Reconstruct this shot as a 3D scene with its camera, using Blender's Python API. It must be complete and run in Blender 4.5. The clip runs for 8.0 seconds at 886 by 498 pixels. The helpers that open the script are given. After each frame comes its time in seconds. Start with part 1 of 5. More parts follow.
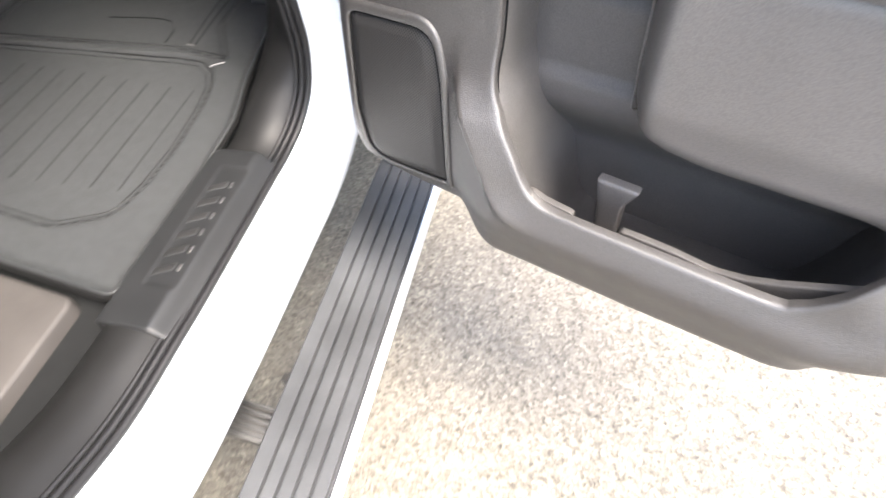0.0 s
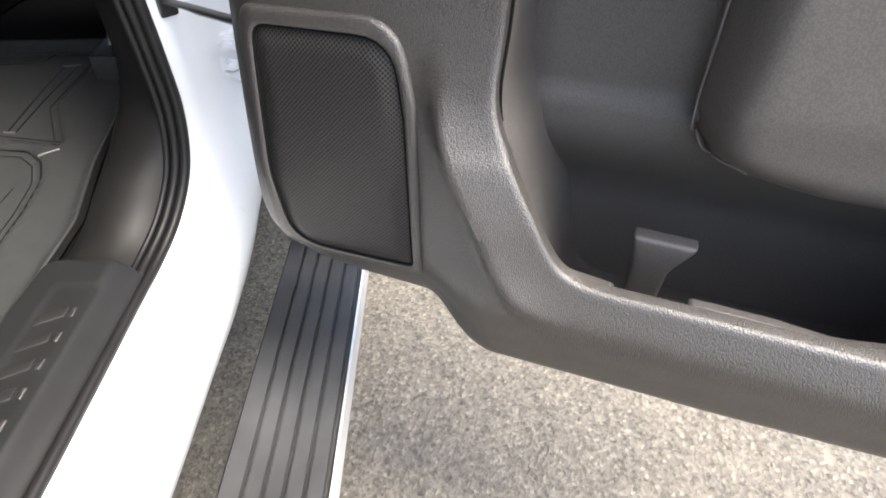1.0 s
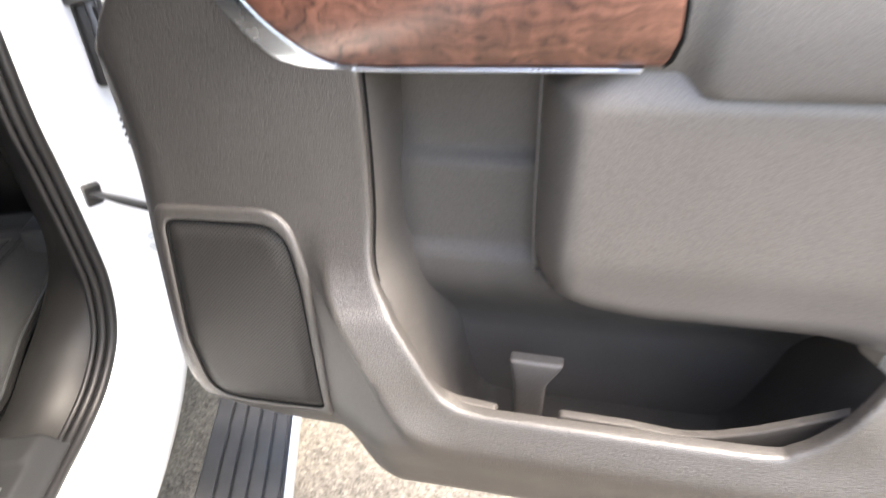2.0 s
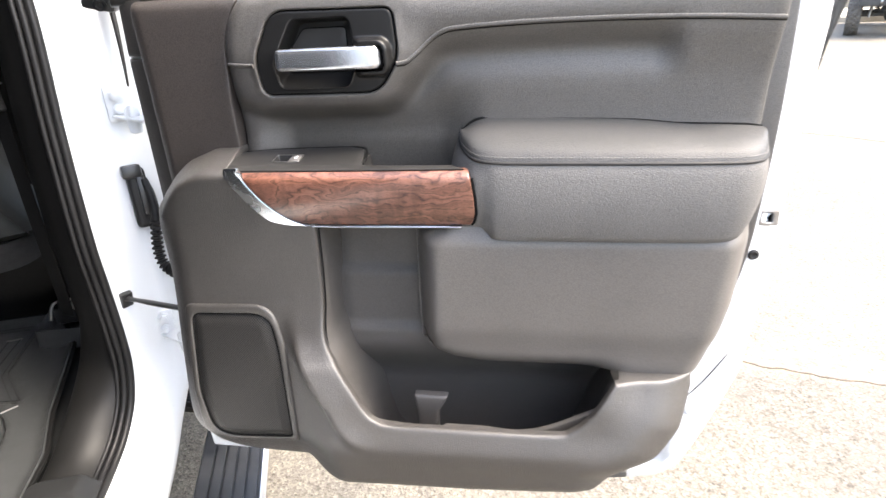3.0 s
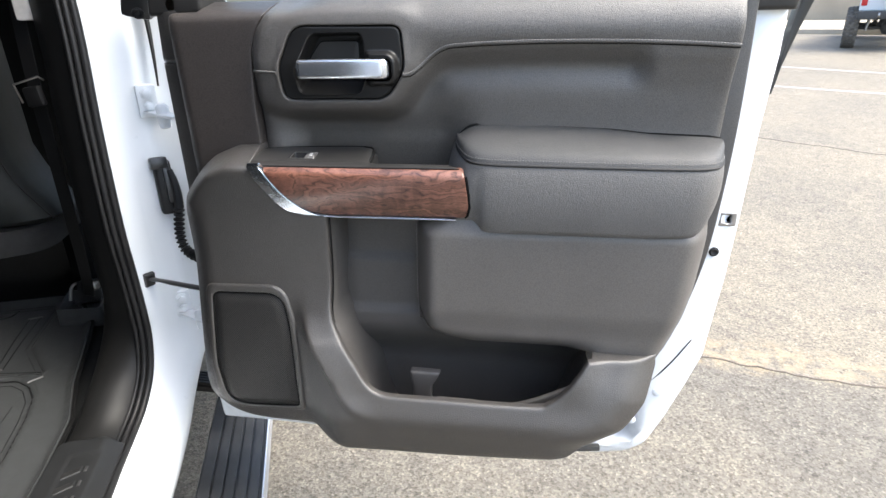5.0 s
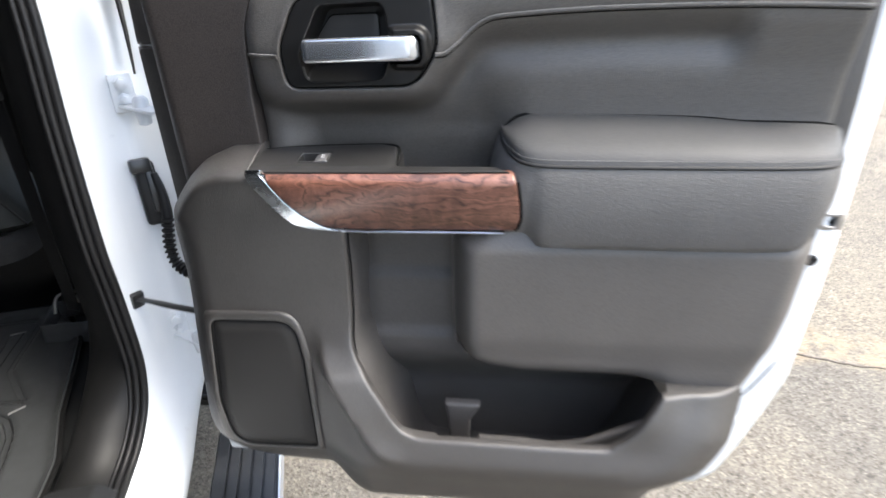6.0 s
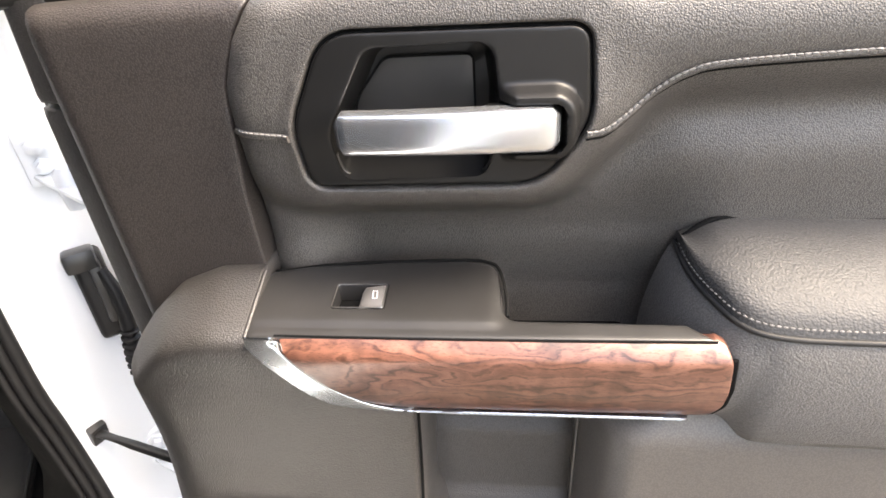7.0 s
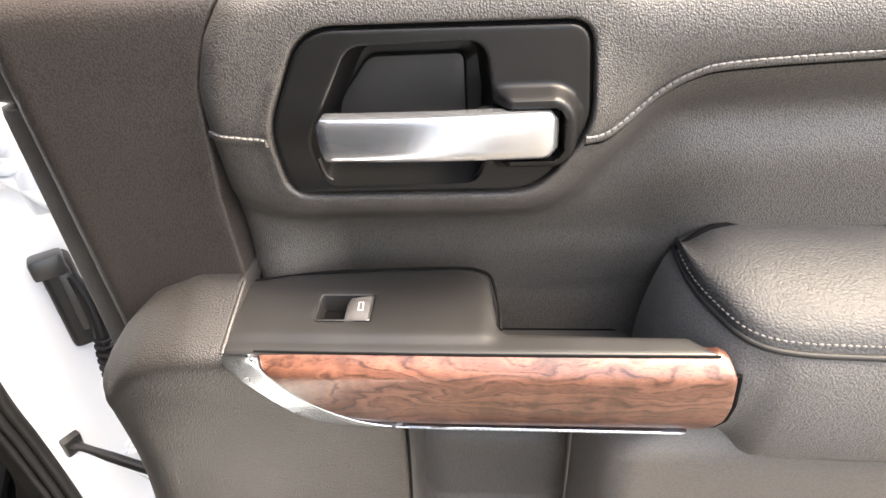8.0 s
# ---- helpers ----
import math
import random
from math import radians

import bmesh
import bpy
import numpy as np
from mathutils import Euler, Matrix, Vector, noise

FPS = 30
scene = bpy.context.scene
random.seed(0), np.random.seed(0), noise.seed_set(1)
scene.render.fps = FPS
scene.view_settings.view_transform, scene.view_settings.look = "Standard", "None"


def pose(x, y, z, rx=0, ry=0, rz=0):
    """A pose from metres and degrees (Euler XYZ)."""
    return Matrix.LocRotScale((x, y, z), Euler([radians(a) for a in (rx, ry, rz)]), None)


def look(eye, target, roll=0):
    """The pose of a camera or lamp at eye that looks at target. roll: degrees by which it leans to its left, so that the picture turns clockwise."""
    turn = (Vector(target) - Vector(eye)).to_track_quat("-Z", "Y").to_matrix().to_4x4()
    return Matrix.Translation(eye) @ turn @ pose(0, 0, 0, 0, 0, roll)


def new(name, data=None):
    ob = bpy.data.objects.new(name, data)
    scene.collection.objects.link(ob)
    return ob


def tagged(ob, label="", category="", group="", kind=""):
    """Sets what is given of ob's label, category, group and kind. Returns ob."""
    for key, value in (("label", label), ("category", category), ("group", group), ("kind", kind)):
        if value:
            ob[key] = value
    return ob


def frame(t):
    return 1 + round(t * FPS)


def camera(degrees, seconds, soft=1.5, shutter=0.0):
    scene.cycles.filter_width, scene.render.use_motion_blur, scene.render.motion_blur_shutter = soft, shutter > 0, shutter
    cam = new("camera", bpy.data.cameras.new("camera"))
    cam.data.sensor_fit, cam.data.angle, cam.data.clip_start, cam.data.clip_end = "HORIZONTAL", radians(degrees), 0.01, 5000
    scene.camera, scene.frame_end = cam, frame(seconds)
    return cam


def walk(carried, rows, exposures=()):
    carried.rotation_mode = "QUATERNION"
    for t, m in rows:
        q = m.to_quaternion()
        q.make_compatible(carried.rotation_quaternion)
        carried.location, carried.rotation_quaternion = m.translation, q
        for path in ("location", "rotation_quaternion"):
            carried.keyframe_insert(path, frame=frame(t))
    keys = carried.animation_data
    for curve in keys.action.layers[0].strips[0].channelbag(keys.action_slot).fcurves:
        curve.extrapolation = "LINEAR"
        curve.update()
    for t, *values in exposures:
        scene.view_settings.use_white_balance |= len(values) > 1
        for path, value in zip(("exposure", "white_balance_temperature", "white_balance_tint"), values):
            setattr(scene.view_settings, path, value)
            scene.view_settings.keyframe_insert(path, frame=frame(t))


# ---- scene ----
cam = camera(75.6, 8.0, shutter=0.35)
PATH = [
    (0, (0.372, -0.439, 1.177), (-0.030, 0.049, 0.402), -7.2),
    (0.2, (0.291, -0.418, 1.103), (-0.051, 0.144, 0.349), -3.8),
    (0.5, (0.230, -0.384, 1.049), (-0.056, 0.234, 0.316), -1.8),
    (1, (0.203, -0.348, 1.011), (-0.071, 0.339, 0.338), -1.4),
    (1.5, (0.243, -0.307, 1.052), (-0.062, 0.389, 0.402), -5.1),
    (2, (0.271, -0.376, 1.082), (0.050, 0.449, 0.561), -3.5),
    (2.2, (0.287, -0.445, 1.135), (0.107, 0.424, 0.673), -2.6),
    (3.3, (0.409, -0.721, 1.249), (0.122, 1.105, 0.484), -2.9),
    (3.5, (0.411, -0.749, 1.258), (0.119, 1.076, 0.494), -2.8),
    (4, (0.41, -0.762, 1.262), (0.116, 1.061, 0.494), -2.1),
    (4.5, (0.406, -0.762, 1.262), (0.129, 1.064, 0.494), -1.2),
    (5.8, (0.381, -0.702, 1.259), (0.101, 1.103, 0.443), -2.0),
    (6, (0.328, -0.606, 1.258), (0.053, 1.179, 0.399), -2.8),
    (6.5, (0.215, -0.361, 1.279), (-0.07, 1.368, 0.314), -4.7),
    (7, (0.185, -0.282, 1.305), (-0.057, 1.41, 0.266), -4.5),
    (7.5, (0.178, -0.257, 1.307), (-0.026, 1.42, 0.236), -3.9),
    (8, (0.18, -0.258, 1.305), (-0.012, 1.42, 0.234), -3.9),
]
EXPOSURES = [(0.0, 3.5, 6550, 10), (0.5, 3.05, 6600, 9), (1.0, 2.70, 6650, 9), (1.5, 3.2, 6750, 10), (2.0, 3.55, 7100, 11), (2.2, 3.5, 7100, 11), (3.3, 2.88, 6700, 9), (4.0, 2.46, 6480, 8), (4.5, 2.40, 6430, 7), (5.8, 2.33, 6350, 6), (6.0, 2.42, 6400, 7), (6.5, 3.02, 7350, 11), (7.0, 3.09, 7450, 11), (8.0, 3.17, 7550, 11)]
walk(cam, [(t, look(eye, target, roll)) for t, eye, target, roll in PATH], EXPOSURES)

# ---------------------------------------------------------------- light
world = bpy.data.worlds.new("sky")
scene.world = world
world.use_nodes = True
wn = world.node_tree
sky = wn.nodes.new("ShaderNodeTexSky")
sky.sky_type = "NISHITA"
sky.sun_disc = False
SUN_EL, SUN_AZ = 58.0, 97.0          # degrees; azimuth clockwise from +y
sky.sun_elevation, sky.sun_rotation = radians(SUN_EL), radians(SUN_AZ)
sky.air_density, sky.dust_density, sky.ozone_density = 1.0, 4.0, 1.0
wn.nodes["Background"].inputs[1].default_value = 0.15
wn.links.new(sky.outputs[0], wn.nodes["Background"].inputs[0])
sun = new("sun", bpy.data.lights.new("sun", "SUN"))
sun.data.energy, sun.data.angle, sun.data.color = 1.15, radians(22), (1.0, 0.95, 0.88)
sa, ca = math.sin(radians(SUN_AZ)), math.cos(radians(SUN_AZ))
ce, se = math.cos(radians(SUN_EL)), math.sin(radians(SUN_EL))
sun.matrix_world = look((8 * sa * ce, 8 * ca * ce, 8 * se), (0, 0, 0))


# ---------------------------------------------------------------- materials
def material(name):
    m = bpy.data.materials.new(name)
    m.use_nodes = True
    return m, m.node_tree, m.node_tree.nodes["Principled BSDF"]


def add(nt, kind, **inputs):
    n = nt.nodes.new(kind)
    for k, v in inputs.items():
        n.inputs[k.replace("_", " ")].default_value = v
    return n


def ramp(nt, fac, stops):
    n = nt.nodes.new("ShaderNodeValToRGB")
    e = n.color_ramp.elements
    while len(e) < len(stops):
        e.new(0.5)
    for el, (p, c) in zip(e, stops):
        el.position, el.color = p, (*c, 1.0) if len(c) == 3 else c
    nt.links.new(fac, n.inputs[0])
    return n.outputs[0]


def coords(nt, scale=(1, 1, 1), turn=(0, 0, 0)):
    tc = nt.nodes.new("ShaderNodeTexCoord")
    mp = nt.nodes.new("ShaderNodeMapping")
    mp.inputs["Scale"].default_value = scale
    mp.inputs["Rotation"].default_value = turn
    nt.links.new(tc.outputs["Object"], mp.inputs[0])
    return mp.outputs[0]


def noise_tex(nt, vec, scale, detail=4.0, rough=0.55):
    n = add(nt, "ShaderNodeTexNoise", Scale=scale, Detail=detail, Roughness=rough)
    nt.links.new(vec, n.inputs["Vector"])
    return n.outputs["Fac"]


def voro(nt, vec, scale, feature="F1"):
    n = nt.nodes.new("ShaderNodeTexVoronoi")
    n.feature = feature
    n.inputs["Scale"].default_value = scale
    nt.links.new(vec, n.inputs["Vector"])
    return n.outputs["Distance"]


def bump(nt, bsdf, height, strength, dist, onto=None, invert=False):
    b = add(nt, "ShaderNodeBump", Strength=strength, Distance=dist)
    b.invert = invert
    nt.links.new(height, b.inputs["Height"])
    if onto is not None:
        nt.links.new(onto, b.inputs["Normal"])
    nt.links.new(b.outputs[0], bsdf.inputs["Normal"])
    return b.outputs[0]


def shift(nt, fac, lo, hi):
    n = add(nt, "ShaderNodeMapRange")
    n.inputs["To Min"].default_value, n.inputs["To Max"].default_value = lo, hi
    nt.links.new(fac, n.inputs["Value"])
    return n.outputs[0]


def grained(name, dark, light, rough, grain, depth, wrinkle=0.0, strength=0.5, gloss=0.5, valley_shade=1.0):
    """Moulded plastic or leather: pebble grain, a soft mottling and faint handling marks."""
    m, nt, b = material(name)
    v = coords(nt)
    cells = voro(nt, v, grain)
    mul = nt.nodes.new("ShaderNodeMix")
    mul.data_type, mul.blend_type = "RGBA", "MULTIPLY"
    mul.inputs[0].default_value = 1.0
    nt.links.new(ramp(nt, noise_tex(nt, v, 9, 5), [(0.3, dark), (0.72, light)]), mul.inputs[6])
    # shade between the pebbles is put into the colour
    nt.links.new(ramp(nt, cells, [(0.22, (1 + 0.11 * valley_shade,) * 3), (0.68, (1 - 0.17 * valley_shade,) * 3)]), mul.inputs[7])
    nt.links.new(mul.outputs[2], b.inputs["Base Color"])
    nt.links.new(shift(nt, noise_tex(nt, v, 24, 6), rough - 0.08, rough + 0.1), b.inputs["Roughness"])
    first = bump(nt, b, cells, strength, depth, invert=True)
    if wrinkle:
        # creases that run along the pad, in broken cells
        w = add(nt, "ShaderNodeTexNoise", Scale=26.0, Detail=3.0, Roughness=0.6)
        nt.links.new(v, w.inputs["Vector"])
        warped = nt.nodes.new("ShaderNodeVectorMath")
        warped.operation = "MULTIPLY_ADD"
        warped.inputs[1].default_value = (0.020, 0.020, 0.020)
        nt.links.new(w.outputs["Color"], warped.inputs[0])
        nt.links.new(coords(nt, (0.42, 1.0, 1.0)), warped.inputs[2])
        creases = ramp(nt, voro(nt, warped.outputs[0], 380, "DISTANCE_TO_EDGE"), [(0.0, (0, 0, 0)), (0.16, (1, 1, 1))])
        second = bump(nt, b, creases, wrinkle, 0.0010, first)
        bump(nt, b, noise_tex(nt, v, 70, 4), wrinkle * 0.4, 0.0010, second)
    b.inputs["Specular IOR Level"].default_value = gloss
    return m


def plain(name, colour, rough, metal=0.0, spread=0.12, fine=60, coat=0.0, bumps=0.0, gloss=0.5):
    m, nt, b = material(name)
    v = coords(nt)
    lo = tuple(c * (1 - spread) for c in colour)
    hi = tuple(min(1, c * (1 + spread)) for c in colour)
    nt.links.new(ramp(nt, noise_tex(nt, v, fine * 0.2, 6), [(0.3, lo), (0.7, hi)]), b.inputs["Base Color"])
    nt.links.new(shift(nt, noise_tex(nt, v, fine, 5), max(0.02, rough - 0.06), rough + 0.08), b.inputs["Roughness"])
    b.inputs["Metallic"].default_value = metal
    b.inputs["Coat Weight"].default_value = coat
    b.inputs["Specular IOR Level"].default_value = gloss
    b.inputs["Coat Roughness"].default_value = 0.05
    if bumps:
        bump(nt, b, noise_tex(nt, v, fine * 4, 4), bumps, 0.001)
    return m


PLASTIC = grained("grained_panel_plastic", (0.037, 0.0342, 0.0318), (0.045, 0.0416, 0.0388), 0.41, 820, 0.0007, strength=0.5, gloss=0.8, valley_shade=1.5)
POCKET = grained("pocket_plastic", (0.064, 0.0600, 0.0564), (0.076, 0.0713, 0.0670), 0.50, 820, 0.0006, strength=0.4, gloss=0.4)
FRONTP = grained("brown_grained_plastic", (0.038, 0.0326, 0.0297), (0.0465, 0.0400, 0.0365), 0.45, 820, 0.0006, strength=0.4, gloss=0.5, valley_shade=2.0)
LEATHER = grained("soft_touch_vinyl", (0.070, 0.0643, 0.0583), (0.083, 0.0762, 0.0691), 0.47, 980, 0.0007, strength=0.55, gloss=0.75, valley_shade=2.1)
INSERT = grained("smooth_insert_plastic", (0.087, 0.0808, 0.0753), (0.100, 0.0929, 0.0866), 0.42, 700, 0.0004, strength=0.1)
# one leather in two tones: less light on top is put into colour
PAD = grained("armrest_top_leather_shaded", (0.043, 0.0429, 0.0426), (0.052, 0.0518, 0.0514), 0.54, 620, 0.0006, wrinkle=0.16, gloss=0.36)
SIDE = grained("armrest_side_leather_lit", (0.108, 0.1040, 0.0997), (0.124, 0.1195, 0.1145), 0.50, 760, 0.0007, wrinkle=0.22, strength=0.45, gloss=0.38)
SMOOTH = plain("smooth_black_plastic", (0.026, 0.0247, 0.0235), 0.40, gloss=0.36, bumps=0.03, fine=120)
SHELF = plain("matte_shelf_plastic", (0.022, 0.0212, 0.0205), 0.40, fine=45, spread=0.3, bumps=0.03, gloss=0.55)
HANDLE = plain("satin_handle_plastic", (0.009, 0.0089, 0.0088), 0.38, gloss=0.32, bumps=0.03, fine=120)
GLOSSY = plain("satin_black_plastic", (0.016, 0.016, 0.016), 0.32, fine=90)
TRAY = plain("tray_liner_rubber", (0.045, 0.043, 0.040), 0.6, fine=150, bumps=0.1)
BOARD = plain("worn_board_plastic", (0.044, 0.045, 0.046), 0.34, fine=45, spread=0.35, bumps=0.08)
RUBBER = plain("black_rubber", (0.010, 0.010, 0.0105), 0.45, fine=150, bumps=0.1, gloss=0.3)
SURROUND = plain("satin_opening_trim", (0.009, 0.009, 0.0089), 0.46, fine=140, bumps=0.08, gloss=0.20)
# near black: the dark of the cab is put into its walls' colour
CABIN = plain("cabin_shade_black", (0.011, 0.0115, 0.0117), 0.58, fine=140, bumps=0.12, gloss=0.07)
MAT = plain("floor_mat_rubber", (0.036, 0.038, 0.039), 0.45, fine=260, bumps=0.25, gloss=0.28)
FABRIC = plain("seat_fabric", (0.030, 0.030, 0.031), 0.9, fine=400, bumps=0.5)
SEAT = plain("dark_seat_vinyl", (0.027, 0.030, 0.030), 0.5, fine=300, bumps=0.25, gloss=0.35)
PALE = plain("pale_pillar_cloth", (0.45, 0.43, 0.41), 0.9, fine=300, bumps=0.3)
RISER = plain("grey_brown_floor_cover", (0.046, 0.042, 0.039), 0.65, fine=60, bumps=0.15, gloss=0.3)
THREAD = plain("grey_thread", (0.185, 0.179, 0.171), 0.7, fine=500)
PIPING = plain("piping_vinyl", (0.018, 0.0176, 0.0172), 0.55, fine=200, gloss=0.3)
CHROME = plain("satin_chrome", (0.53, 0.58, 0.63), 0.27, metal=1.0, spread=0.02, fine=6)
SATIN = plain("satin_silver", (0.62, 0.65, 0.69), 0.23, metal=0.9, spread=0.03, fine=8)
STEEL = plain("dull_steel", (0.36, 0.35, 0.34), 0.38, metal=1.0, fine=80)
DARK = plain("matte_dark_gap", (0.006, 0.006, 0.006), 0.8, gloss=0.1)
CONCRETE = plain("pale_concrete", (0.38, 0.34, 0.275), 0.85, fine=30, bumps=0.3)
LINE = plain("worn_line_paint", (0.34, 0.32, 0.28), 0.7, fine=30, spread=0.2)
WALL = plain("tan_render", (0.30, 0.26, 0.205), 0.85, fine=6)
TYRE = plain("tyre_rubber", (0.105, 0.093, 0.080), 0.85, fine=60, spread=0.3)
CHASSIS = plain("dusty_chassis_black", (0.045, 0.043, 0.041), 0.6, fine=20, spread=0.3)
LAMP = plain("red_lamp_lens", (0.45, 0.02, 0.02), 0.15)
ICON = plain("white_print", (0.75, 0.75, 0.75), 0.5)


def painted():
    m, nt, b = material("white_car_paint")
    v = coords(nt)
    nt.links.new(ramp(nt, noise_tex(nt, v, 3, 4), [(0.3, (0.63, 0.663, 0.696)), (0.7, (0.65, 0.682, 0.713))]), b.inputs["Base Color"])
    nt.links.new(shift(nt, noise_tex(nt, v, 40, 5), 0.26, 0.31), b.inputs["Roughness"])
    b.inputs["Coat Weight"].default_value = 0.5
    b.inputs["Coat Roughness"].default_value = 0.06
    return m


def walnut():
    """Figured veneer: thin wavy growth lines, curly cross figure and broken pores."""
    m, nt, b = material("figured_walnut_veneer")
    v = coords(nt, (1.0, 1.0, 2.4))
    warp = add(nt, "ShaderNodeTexNoise", Scale=10.0, Detail=3.0, Roughness=0.55)
    nt.links.new(v, warp.inputs["Vector"])
    mix = nt.nodes.new("ShaderNodeVectorMath")
    mix.operation = "MULTIPLY_ADD"
    mix.inputs[1].default_value = (0.08, 0.05, 0.26)
    nt.links.new(warp.outputs["Color"], mix.inputs[0])
    nt.links.new(v, mix.inputs[2])

    def lines(scale, phase, stops):
        wave = nt.nodes.new("ShaderNodeTexWave")
        wave.bands_direction = "Z"
        for k, val in (("Scale", scale), ("Distortion", 2.6), ("Detail", 4.0), ("Detail Scale", 2.2), ("Detail Roughness", 0.65), ("Phase Offset", phase)):
            wave.inputs[k].default_value = val
        nt.links.new(mix.outputs[0], wave.inputs["Vector"])
        return ramp(nt, wave.outputs["Fac"], stops)

    def by(p, q, fac=1.0):
        n = nt.nodes.new("ShaderNodeMix")
        n.data_type, n.blend_type = "RGBA", "MULTIPLY"
        if isinstance(fac, float):
            n.inputs[0].default_value = fac
        else:
            nt.links.new(fac, n.inputs[0])
        nt.links.new(p, n.inputs[6])
        nt.links.new(q, n.inputs[7])
        return n.outputs[2]

    out = lines(9.0, 0.0, [(0.0, (0.122, 0.053, 0.036)), (0.45, (0.158, 0.071, 0.048)), (1.0, (0.186, 0.087, 0.060))])
    # growth lines that break into dots
    dots = ramp(nt, noise_tex(nt, coords(nt, (1, 1, 1.6)), 150, 4, 0.6), [(0.38, (0.25, 0.25, 0.25)), (0.58, (1, 1, 1))])
    out = by(out, lines(13.0, 1.3, [(0.0, (0.34, 0.30, 0.28)), (0.10, (0.62, 0.58, 0.56)), (0.24, (1, 1, 1))]), dots)
    # curl across the grain
    for turn, scale, lo in ((14, 26, 0.66), (-24, 40, 0.74)):
        out = by(out, ramp(nt, noise_tex(nt, coords(nt, (1, 1, 0.36), (0, radians(turn), 0)), scale, 3), [(0.40, (lo, lo * 0.97, lo * 0.96)), (0.50, (1.05, 1.04, 1.03))]))
    out = by(out, ramp(nt, noise_tex(nt, coords(nt, (1, 1, 0.8)), 15, 3), [(0.35, (0.78, 0.75, 0.73)), (0.6, (1.04, 1.04, 1.04))]))
    out = by(out, ramp(nt, noise_tex(nt, coords(nt, (1, 1, 6)), 260, 3), [(0.36, (0.66, 0.62, 0.60)), (0.48, (1, 1, 1))]))
    nt.links.new(out, b.inputs["Base Color"])
    b.inputs["Roughness"].default_value = 0.38
    b.inputs["Coat Weight"].default_value = 0.4
    b.inputs["Coat Roughness"].default_value = 0.20
    return m


def perforated():
    """Fine round holes in staggered rows, as relief and as darker pits."""
    m, nt, b = material("perforated_speaker_mesh")
    v = coords(nt, (1, 0.001, 1))
    n = nt.nodes.new("ShaderNodeTexVoronoi")
    n.inputs["Scale"].default_value = 380.0
    n.inputs["Randomness"].default_value = 0.0
    turn = coords(nt, (1, 0.001, 1), (0, radians(45), 0))
    nt.links.new(turn, n.inputs["Vector"])
    nt.links.new(ramp(nt, n.outputs["Distance"], [(0.30, (0.004, 0.004, 0.004)), (0.42, (0.030, 0.029, 0.028))]), b.inputs["Base Color"])
    b.inputs["Specular IOR Level"].default_value = 0.2
    b.inputs["Roughness"].default_value = 0.42
    bump(nt, b, n.outputs["Distance"], 0.35, 0.0012)
    return m


